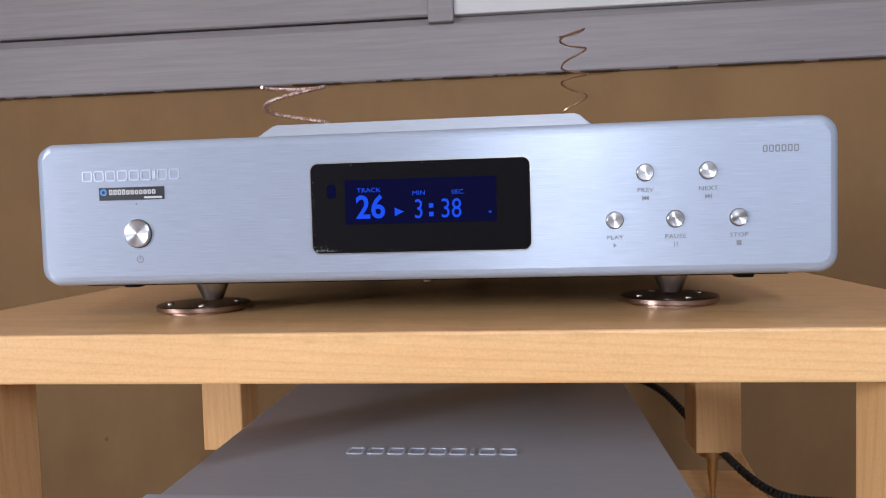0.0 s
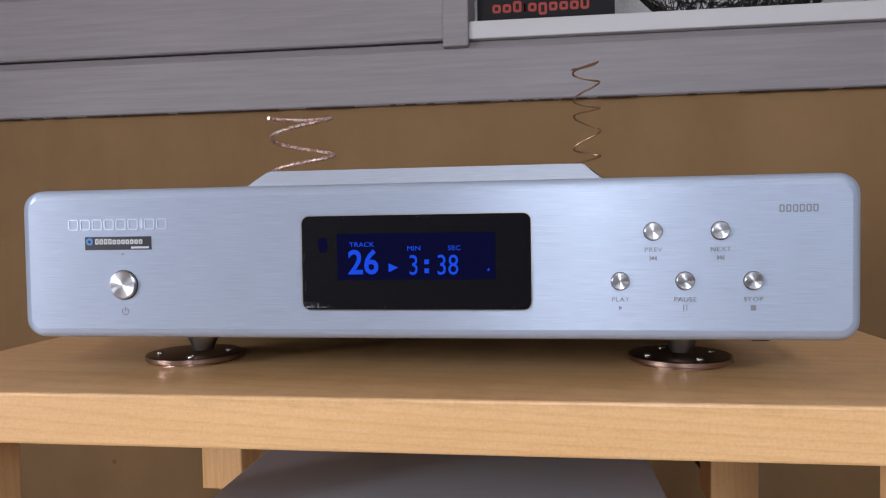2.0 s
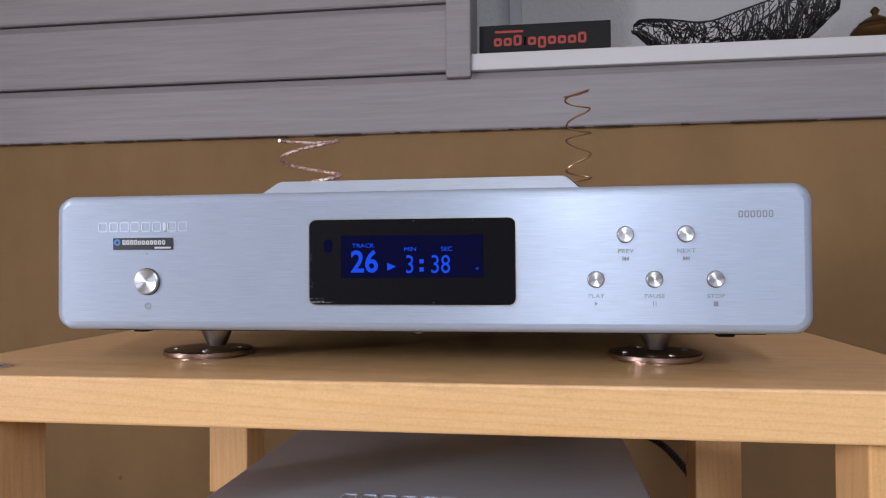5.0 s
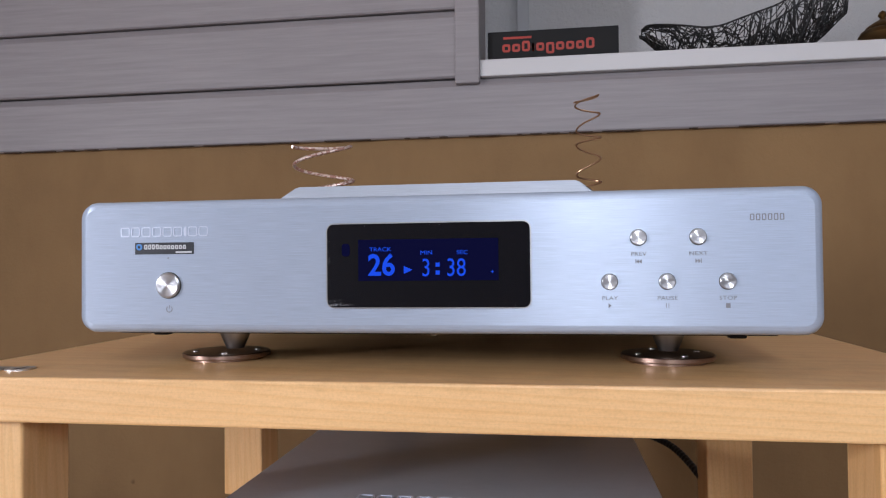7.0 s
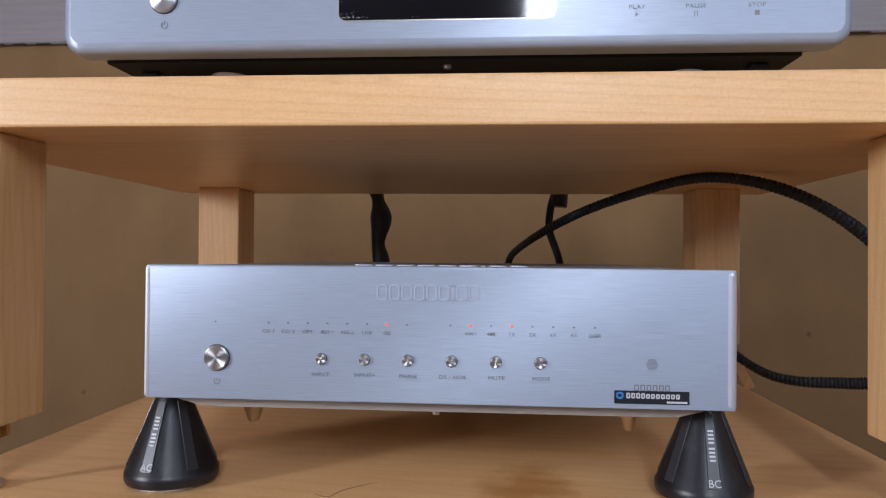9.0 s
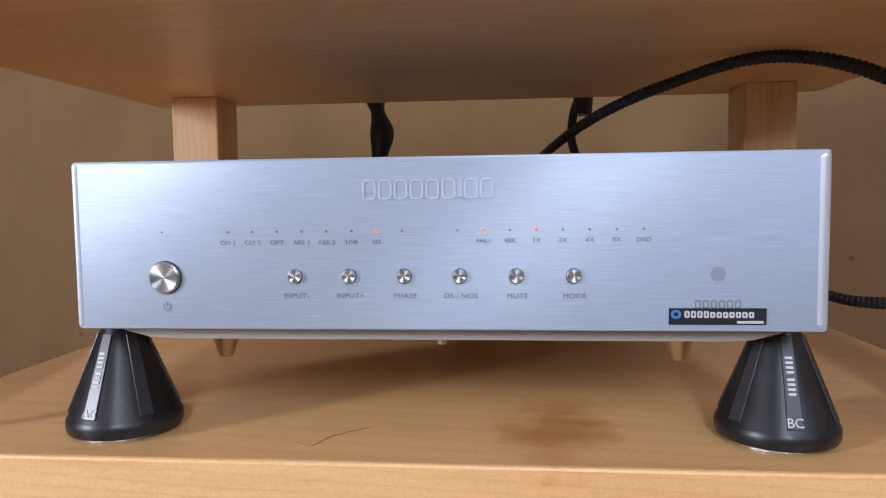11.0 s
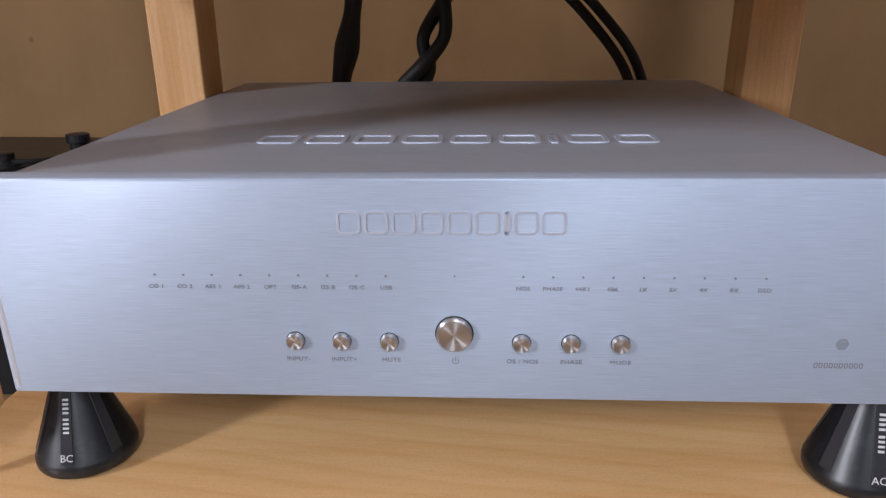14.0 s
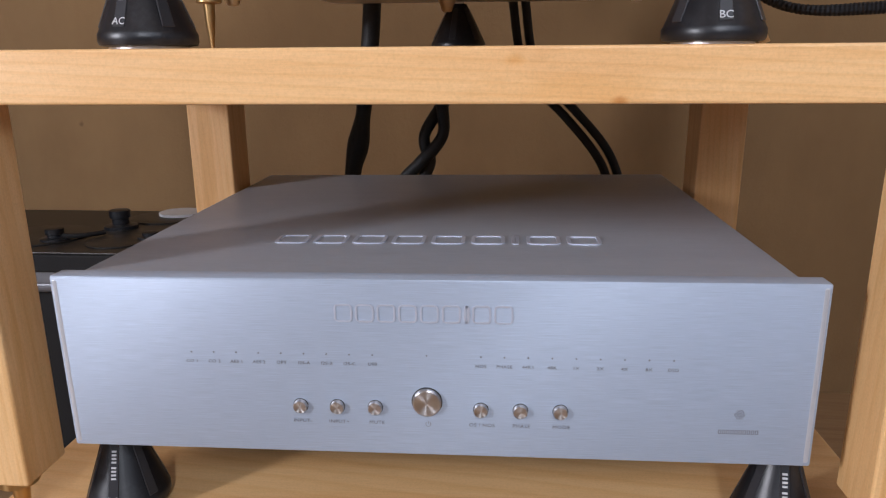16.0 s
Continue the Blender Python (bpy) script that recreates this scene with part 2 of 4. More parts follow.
rw = grain_noise(ROOM_WALL, (1, 1, 1), 2.0, 3)
rwc = ramp(ROOM_WALL, rw, "Fac", [(0.3, (0.22, 0.225, 0.24)), (0.7, (0.26, 0.265, 0.28))])
ROOM_WALL.node_tree.links.new(rwc.outputs[0], bsdf(ROOM_WALL).inputs["Base Color"])
FLOOR = wood("floor_boards", (0.40, 0.26, 0.14), (0.36, 0.22, 0.12), (0.28, 0.17, 0.09))
WIRE_BLACK = material("black_wire", (0.012, 0.012, 0.013), 0.45)
DECK = material("dark_grey_deck", (0.018, 0.017, 0.016), 0.38)
PLASTIC_SILVER = material("silver_plastic", (0.20, 0.205, 0.225), 0.42, 0.4)
PLASTIC_WHITE = material("white_plastic", (0.72, 0.74, 0.78), 0.35)

# ---- mesh helpers ----


def mesh_of(name, bm, mat, smooth=False):
    bmesh.ops.recalc_face_normals(bm, faces=bm.faces)
    me = bpy.data.meshes.new(name)
    bm.to_mesh(me)
    bm.free()
    for m in (mat if isinstance(mat, (list, tuple)) else [mat]):
        me.materials.append(m)
    if smooth:
        me.shade_smooth()
        me.set_sharp_from_angle(angle=radians(35))
    return me


def part(name, bm, mat, parent=None, label="", smooth=False):
    ob = new(name, mesh_of(name, bm, mat, smooth))
    if parent:
        ob.parent = parent
    return tagged(ob, label)


def thing(name, label, category, m=None, group="", kind=""):
    ob = new(name)
    ob.empty_display_size = 0.02
    if m:
        ob.matrix_world = m
    return tagged(ob, label, category, group, kind)


def box(x0, x1, y0, y1, z0, z1, bevel=0.0, seg=2):
    bm = bmesh.new()
    bmesh.ops.create_cube(bm, size=1)
    for v in bm.verts:
        v.co = Vector((x0 + (v.co.x + 0.5) * (x1 - x0), y0 + (v.co.y + 0.5) * (y1 - y0), z0 + (v.co.z + 0.5) * (z1 - z0)))
    if bevel:
        bmesh.ops.bevel(bm, geom=list(bm.edges), offset=bevel, segments=seg, affect="EDGES", profile=0.5)
    return bm


def add(bm, other):
    me = bpy.data.meshes.new("tmp")
    other.to_mesh(me)
    other.free()
    bm.from_mesh(me)
    bpy.data.meshes.remove(me)
    return bm


def lathe(profile, seg=40, centre=(0, 0, 0), axis="z"):
    """Turn a profile of (radius, height) round an axis through centre."""
    bm = bmesh.new()
    rings = []
    for r, h in profile:
        ring = []
        for i in range(seg):
            a = 2 * math.pi * i / seg
            u, v = r * math.cos(a), r * math.sin(a)
            p = (u, v, h) if axis == "z" else (u, h, v)
            ring.append(bm.verts.new(Vector(centre) + Vector(p)))
        rings.append(ring)
    for a, b in zip(rings, rings[1:]):
        for i in range(seg):
            bm.faces.new((a[i], a[(i + 1) % seg], b[(i + 1) % seg], b[i]))
    bm.faces.new(rings[0])
    bm.faces.new(rings[-1])
    return bm


def slab(x0, x1, z0, z1, y0, y1, radius, seg=8, edge=0.0, edge_seg=3):
    """A plate in the xz plane with round corners; edge rounds its front rim."""
    bm = bmesh.new()
    loop = []
    for cx, cz, a0 in ((x1 - radius, z1 - radius, 0), (x0 + radius, z1 - radius, 90), (x0 + radius, z0 + radius, 180), (x1 - radius, z0 + radius, 270)):
        for i in range(seg + 1):
            a = radians(a0 + 90 * i / seg)
            loop.append((cx + radius * math.cos(a), cz + radius * math.sin(a)))
    front = [bm.verts.new((x, y0, z)) for x, z in loop]
    back = [bm.verts.new((x, y1, z)) for x, z in loop]
    face = bm.faces.new(front)
    bm.faces.new(back[::-1])
    n = len(loop)
    for i in range(n):
        bm.faces.new((front[i], back[i], back[(i + 1) % n], front[(i + 1) % n]))
    if edge:
        bmesh.ops.bevel(bm, geom=list(face.edges), offset=edge, segments=edge_seg, affect="EDGES", profile=0.5)
    return bm


def ring_plate(x0, x1, z0, z1, y, depth, stroke, radius):
    """A flat round-cornered frame in the xz plane, a plain outline shape."""
    bm = bmesh.new()
    loops = []
    for k in (0, stroke):
        r, pts = max(radius - k, 0.0001), []
        for cx, cz, a0 in ((x1 - k - r, z1 - k - r, 0), (x0 + k + r, z1 - k - r, 90), (x0 + k + r, z0 + k + r, 180), (x1 - k - r, z0 + k + r, 270)):
            for i in range(4):
                a = radians(a0 + 30 * i)
                pts.append((cx + r * math.cos(a), cz + r * math.sin(a)))
        loops.append(pts)
    n = len(loops[0])
    f0, f1 = ([bm.verts.new((x, y, z)) for x, z in lp] for lp in loops)
    b0, b1 = ([bm.verts.new((x, y + depth, z)) for x, z in lp] for lp in loops)
    for i in range(n):
        j = (i + 1) % n
        bm.faces.new((f0[i], f0[j], f1[j], f1[i]))
        bm.faces.new((f0[i], b0[i], b0[j], f0[j]))
        bm.faces.new((f1[i], f1[j], b1[j], b1[i]))
    return bm


def tube(points, radius, seg=10, sub=8, flat=1.0, rib=0.0):
    """A round tube along a smooth line through points; radius may be one number or one per point."""
    pts = [Vector(p) for p in points]
    rad = list(radius) if isinstance(radius, (list, tuple)) else [radius] * len(pts)
    line, rr = [], []
    for i in range(len(pts) - 1):
        p0, p1, p2, p3 = pts[max(i - 1, 0)], pts[i], pts[i + 1], pts[min(i + 2, len(pts) - 1)]
        for k in range(sub):
            t = k / sub
            line.append(0.5 * (2 * p1 + (p2 - p0) * t + (2 * p0 - 5 * p1 + 4 * p2 - p3) * t * t + (3 * p1 - p0 - 3 * p2 + p3) * t ** 3))
            s = t * t * (3 - 2 * t)
            rr.append(rad[i] * (1 - s) + rad[i + 1] * s)
    line.append(pts[-1])
    rr.append(rad[-1])
    bm = bmesh.new()
    rings, up = [], Vector((0.13, 0.21, 0.97))
    for i, p in enumerate(line):
        d = (line[min(i + 1, len(line) - 1)] - line[max(i - 1, 0)]).normalized()
        u = up - d * up.dot(d)
        if u.length < 0.05:
            u = Vector((1, 0, 0)) - d * d.x
        u.normalize()
        up = u
        w = d.cross(u)
        rr[i] *= 1 + rib * (i % 2)
        rings.append([bm.verts.new(p + rr[i] * (math.cos(2 * math.pi * k / seg) * u * flat + math.sin(2 * math.pi * k / seg) * w)) for k in range(seg)])
    for a, b in zip(rings, rings[1:]):
        for k in range(seg):
            bm.faces.new((a[k], a[(k + 1) % seg], b[(k + 1) % seg], b[k]))
    bm.faces.new(rings[0])
    bm.faces.new(rings[-1])
    return bm


def lettering(name, text, size, m, mat, parent, depth=0.00015, wide=1.0, space=1.0, weight=0.0):
    """Flat letters in the built-in font, centred, as a mesh."""
    cu = bpy.data.curves.new(name, "FONT")
    cu.body, cu.size, cu.extrude, cu.align_x, cu.align_y = text, size, depth, "CENTER", "CENTER"
    cu.space_character, cu.resolution_u, cu.offset = space, 3, weight
    tmp = bpy.data.objects.new(name, cu)
    scene.collection.objects.link(tmp)
    dg = bpy.context.evaluated_depsgraph_get()
    me = bpy.data.meshes.new_from_object(tmp.evaluated_get(dg))
    bpy.data.objects.remove(tmp)
    bpy.data.curves.remove(cu)
    me.transform(m @ Matrix.Diagonal((wide, 1, 1, 1)))
    me.materials.clear()
    me.materials.append(mat)
    ob = new(name, me)
    ob.parent = parent
    return ob


def front(x, y, z):
    """The pose of lettering that faces the camera on a plane at y."""
    return pose(x, y, z, 90, 0, 0)


# ---- setting ----
def structure(name, bm, mat, label):
    ob = new(name, mesh_of(name, bm, mat))
    return tagged(ob, label, name.split("_")[0], kind="structure")


def wall_with_openings(x0, x1, z0, z1, y0, y1, holes):
    """A wall along x, with openings (x0, x1, z0, z1), as blocks butted end to end."""
    bm = bmesh.new()
    xs = sorted({x0, x1, *[v for h in holes for v in h[:2]]})
    for a, b in zip(xs, xs[1:]):
        cuts = [h for h in holes if h[0] <= a and b <= h[1]]
        z = z0
        for h in sorted(cuts, key=lambda q: q[2]):
            add(bm, box(a, b, y0, y1, z, h[2]))
            z = h[3]
        add(bm, box(a, b, y0, y1, z, z1))
    return bm


structure("floor", box(ROOM_X0 - 0.2, ROOM_X1 + 0.2, ROOM_Y0 - 0.2, WALL_Y + 1.2, -0.1, 0.0), FLOOR, "brown wooden floor boards under the rack")
# unseen ceiling, added in dark timber to hold bounced light down
structure("ceiling", box(ROOM_X0 - 0.2, ROOM_X1 + 0.2, ROOM_Y0 - 0.2, WALL_Y + 1.2, ROOM_H, ROOM_H + 0.1), FLOOR, "unseen dark timber ceiling, added to limit bounced light")
structure("wall_north", box(ROOM_X0, ROOM_X1, WALL_Y, WALL_Y + 0.12, 0, 1.110), PLASTER, "ochre plastered wall behind the wooden rack")
structure("wall_south", wall_with_openings(ROOM_X0, ROOM_X1, 0, ROOM_H, ROOM_Y0 - 0.15, ROOM_Y0, [w[:4] for w in WINDOWS_AND_FILLS]), ROOM_WALL, "unseen painted wall with a narrow window and two added fill openings")
west = wall_with_openings(ROOM_Y0 - 0.15, WALL_Y + 1.0, 0, ROOM_H, 0, 0.15, [SIDE_WINDOW])
bmesh.ops.transform(west, matrix=Matrix(((0, -1, 0, ROOM_X0), (1, 0, 0, 0), (0, 0, 1, 0), (0, 0, 0, 1))), verts=west.verts)
structure("wall_west", west, ROOM_WALL, "unseen painted side wall with a window opening")
structure("wall_east", box(ROOM_X1, ROOM_X1 + 0.15, ROOM_Y0 - 0.15, WALL_Y + 1.0, 0, ROOM_H), ROOM_WALL, "unseen painted side wall, added to close the room")

# white boarding over the ochre wall; a recess with a ledge beside it
BOARD_Y = WALL_Y - 0.012


def boarding():
    holder = tagged(new("boarding"), "white glazed horizontal timber boards over the ochre wall", "boarding", kind="structure")
    spans = [(ROOM_X0, ROOM_X1, 1.107, 1.211)] + [(ROOM_X0, -0.083, 1.2135 + 0.126 * i, 1.3375 + 0.126 * i) for i in range(9) if 1.3375 + 0.126 * i < ROOM_H]
    for x0, x1, z0, z1 in spans:
        bm = bmesh.new()
        # profile: flat face with a sloped upper edge running back to the tongue
        prof = [(BOARD_Y + 0.02, z0), (BOARD_Y + 0.003, z0), (BOARD_Y, z0 + 0.003), (BOARD_Y, z1 - 0.0150), (BOARD_Y + 0.0012, z1 - 0.0125), (BOARD_Y + 0.0075, z1 - 0.0025), (BOARD_Y + 0.0100, z1), (BOARD_Y + 0.02, z1)]
        rows = [[bm.verts.new((x, y, z)) for y, z in prof] for x in (x0, x1)]
        for i in range(len(prof)):
            j = (i + 1) % len(prof)
            bm.faces.new((rows[0][i], rows[1][i], rows[1][j], rows[0][j]))
        bm.faces.new(rows[0])
        bm.faces.new(rows[1][::-1])
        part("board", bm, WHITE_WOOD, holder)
    part("backing", box(ROOM_X0, -0.090, BOARD_Y + 0.021, BOARD_Y + 0.05, 1.110, ROOM_H), CHASSIS, holder)


boarding()


def caulk_line():
    """Dark uneven joint line where the lowest board meets the wall."""
    rng = random.Random(3)
    bm = bmesh.new()
    x = -1.4
    while x < 1.4:
        w = rng.uniform(0.006, 0.03)
        if rng.random() < 0.55:
            add(bm, box(x, x + w, BOARD_Y - 0.0008, BOARD_Y + 0.0035, 1.1068 - rng.uniform(0.0002, 0.0012), 1.1072 + rng.uniform(0, 0.0004)))
        x += w
    return bm


structure("trim_3", caulk_line(), GRIME, "dark brown uneven joint line under the lowest board")
structure("trim_1", box(-0.085, -0.041, BOARD_Y - 0.012, BOARD_Y + 0.12, 1.199, ROOM_H, 0.003), WHITE_WOOD, "white upright trim at the side of the recess")
structure("ledge", box(-0.041, ROOM_X1, BOARD_Y - 0.004, 1.30, 1.212, 1.242, 0.002), WHITE, "white painted ledge of the recess above the wall")
structure("wall_recess", box(-0.085, ROOM_X1, 1.20, 1.30, 1.242, ROOM_H), INGRAIN, "white woodchip wallpaper at the back of the recess")
structure("trim_2", box(0.014, 0.039, 1.15, 1.1999, 1.242, ROOM_H), GREYFRAME, "grey upright frame at the back of the recess")
structure("wall_recess_side", box(-0.20, -0.085, BOARD_Y + 0.1201, 1.30, 1.242, ROOM_H), WHITE, "white side wall of the recess")

# ---- the rack ----
SHELVES = [(0.7973, 0.7708, -0.032), (0.5707, 0.5425, -0.0124), (0.274, 0.247, -0.0235)]
SHELF_XS, SHELF_BACKS, SLOPE = (0.302, 0.296, 0.296), (0.356, 0.405, 0.405), 1.22


def on_tier(index):
    """The slight slope of a tier, about the upper front edge of its board."""
    top, _, y0 = SHELVES[index]
    return Matrix.Translation((0, y0, top)) @ Matrix.Rotation(radians(SLOPE), 4, "X") @ Matrix.Translation((0, -y0, -top))


def rest(index, x, y, turn=0.0):
    """The pose of a thing that stands on a tier's board."""
    return on_tier(index) @ pose(x, y, SHELVES[index][0], 0, 0, turn)


def tier(index, top, bottom, y0, below):
    """One tier: a thick board on four square uprights with brass spikes."""
    ob = thing("rack_tier", "lacquered pine rack tier, thick board on square uprights with brass spikes", "shelf", on_tier(index), "rack tiers")
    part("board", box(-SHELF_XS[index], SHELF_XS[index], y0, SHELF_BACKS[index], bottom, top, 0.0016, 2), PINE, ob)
    for side in (-1, 1):
        fore = (-0.013, 0.026, 0.2465, 0.038) if index == 1 else (-0.022, 0.020, 0.2370, 0.038)
        for a, b, inner, gap in (fore, (0.290, 0.335, 0.2185, 0.055)):
            x0, x1 = sorted((side * inner, side * (inner + 0.041)))
            up = part("upright", box(x0, x1, a, b, below + gap, bottom, 0.0015, 2), PINE_POST, ob)
            c = ((x0 + x1) / 2, (a + b) / 2, below)
            prof = [(0.0015, 0.003), (0.0045, gap - 0.026), (0.0055, gap - 0.010), (0.012, gap - 0.009), (0.012, gap)]
            part("spike", lathe(prof, 24, c), BRASS, up, "brass spike", True)
            part("spike_disc", lathe([(0.010, 0.0), (0.010, 0.0025), (0.008, 0.003)], 24, c), SILVER, up, "", True)
    return ob


for i, (top, bottom, y0) in enumerate(SHELVES):
    tier(i, top, bottom, y0, SHELVES[i + 1][0] if i < 2 else 0.0)



def scratch():
    """A thin curved scratch in the lacquer of the middle board."""
    ob = thing("board_scratch", "thin brown scratch in the lacquer of the middle board", "scratch", on_tier(1))
    part("scratch_line", tube([(-0.0683, 0.0117, 0.5708), (-0.0591, 0.0069, 0.5708), (-0.0540, 0.0179, 0.5708), (-0.0459, 0.0265, 0.5708), (-0.036, 0.035, 0.5708)], [0.0001, 0.0003, 0.0003, 0.0003, 0.0001], 6, 5), KNOTC, ob)
    return ob


scratch()

# ---- parts of the hi-fi units ----


def push_button(parent, x, y, z, r, name="button", out=0.0018):
    """A turned button in a dark ring gap."""
    rim = part(name + "_recess", lathe([(r * 1.08, -0.0003), (r * 1.08, 0.0012)], 36, (x, y, z), "y"), CHASSIS, parent)
    prof = [(r, 0.001), (r, -out * 0.75), (r * 0.9, -out), (r * 0.55, -out * 0.93), (r * 0.05, -out * 0.86)]
    knob = part(name, lathe(prof, 40, (0, 0, 0), "y"), KNOB, parent, "turned metal push button", True)
    knob.location = (x, y, z)
    return rim


def power_sign(parent, x, y, z, r):
    bm = bmesh.new()
    for i in range(14):
        a0, a1 = (radians(90 + 35 + 290 * k / 14) for k in (i, i + 1))
        q = [bm.verts.new((x + rr * math.cos(a), y, z + rr * math.sin(a))) for rr, a in ((r, a0), (r, a1), (r * 0.78, a1), (r * 0.78, a0))]
        bm.faces.new(q)
    add(bm, box(x - r * 0.1, x + r * 0.1, y, y + 0.0001, z + r * 0.1, z + r * 1.15))
    part("power_sign", bm, INK, parent)


def emblem(parent, x0, x1, z0, z1, y, mat=SILVER, name="emblem_shape"):
    """A row of nine plain outlined shapes standing for the maker's mark."""
    n = 9
    pitch = (x1 - x0) / (n - 0.62)
    x = x0
    for i in range(n):
        w = pitch * (0.26 if i == 6 else 0.86)
        s = (z1 - z0) * 0.10
        bm = ring_plate(x, x + w, z0, z1, y - 0.0004, 0.0008, s if i != 6 else w * 0.45, (z1 - z0) * 0.22)
        part(name, bm, mat, parent)
        x += pitch if i != 6 else pitch * 0.38


def sticker(parent, x0, x1, z0, z1, y):
    """Black dealer sticker with a blue sign and plain pale bars."""
    st = part("sticker", box(x0, x1, y - 0.0004, y + 0.0002, z0, z1), STICKER, parent, "black sticker with a blue sign and pale bars")
    w, h = x1 - x0, z1 - z0
    yy = y - 0.0007
    part("sign", ring_plate(x0 + 0.02 * w, x0 + 0.125 * w, z0 + 0.36 * h, z1 - 0.1 * h, yy, 0.0003, 0.05 * h * 3, 0.25 * h), BLUE, st)
    x = x0 + 0.16 * w
    for i in range(11):
        bw = 0.052 * w
        tall = 0.42 if i < 4 else 0.36
        part("print_bar", ring_plate(x, x + bw, z0 + 0.42 * h, z0 + (0.42 + tall) * h, yy, 0.0003, 0.1 * h, 0.08 * h), WHITE_INK, st)
        x += 0.066 * w
    part("print_bar_small", box(x0 + 0.70 * w, x0 + 0.97 * w, yy, yy + 0.0003, z0 + 0.09 * h, z0 + 0.24 * h), WHITE_INK, st)


def name_bars(parent, x0, x1, z, h, y, n, mat=INK):
    """Plain outlined bars in place of the model name."""
    p = (x1 - x0) / n
    for i in range(n):
        part("name_bar", ring_plate(x0 + p * (i + 0.1), x0 + p * (i + 0.86), z - h / 2, z + h / 2, y - 0.0002, 0.0003, h * 0.16, h * 0.15), mat, parent)


def dots_grille(parent, cx, cz, y, r):
    bm = bmesh.new()
    step = r / 4.2
    for i in range(-5, 6):
        for j in range(-5, 6):
            u, v = (i + 0.5 * (j % 2)) * step, j * step * 0.9
            if math.hypot(u, v) < r:
                add(bm, box(cx + u - step * 0.27, cx + u + step * 0.27, y - 0.0002, y + 0.0003, cz + v - step * 0.27, cz + v + step * 0.27))
    part("sensor_grille", bm, INK, parent, "small round grille of dark dots")


def lamps_row(parent, xs, z, y, texts, zt, size, lit=()):
    for x, text in zip(xs, texts):
        on = text in lit
        r = 0.0007 if on else 0.00055
        part("led" if on else "led_hole", lathe([(r, -0.0003), (r, 0.0006)], 12, (x, y, z), "y"), LED_RED if on else INK, parent, "lit red indicator" if on else "")
        if text:
            lettering("print", text, size, front(x, y - 0.0002, zt), INK, parent, 0.0001, 1.12, 1.05)


def body_box(parent, x0, x1, y0, y1, z0, z1, mat):
    return part("body", box(x0, x1, y0, y1, z0, z1, 0.0012, 2), mat, parent)


# ---- disc player on the top board ----
def rounded_front(parent, x0, x1, z0, z1):
    """Front plate: flat field, a crisp line, then a rounded band to the sides."""
    bm = bmesh.new()
    rings = []
    for inset, y in ((0.0056, 0.0), (0.0034, 0.0006), (0.0014, 0.0020), (0.0003, 0.0046), (0.0, 0.0080), (0.0, 0.016)):
        r, seg, ring = 0.0105 - inset * 0.75, 10, []
        for cx, cz, a0 in ((x1 - inset - r, z1 - inset - r, 0), (x0 + inset + r, z1 - inset - r, 90), (x0 + inset + r, z0 + inset + r, 180), (x1 - inset - r, z0 + inset + r, 270)):
            for i in range(seg + 1):
                a = radians(a0 + 90 * i / seg)
                ring.append(bm.verts.new((cx + r * math.cos(a), y, cz + r * math.sin(a))))
        rings.append(ring)
    for a, b in zip(rings, rings[1:]):
        for i in range(len(a)):
            j = (i + 1) % len(a)
            bm.faces.new((a[i], a[j], b[j], b[i]))
    bm.faces.new(rings[0])
    bm.faces.new(rings[-1])
    ob = part("front_panel", bm, ALU, parent, "thick brushed front with rounded edges", True)
    for e in ob.data.edges:
        if all(abs(ob.data.vertices[v].co.y) < 1e-6 for v in e.vertices):
            e.use_edge_sharp = True
    return ob


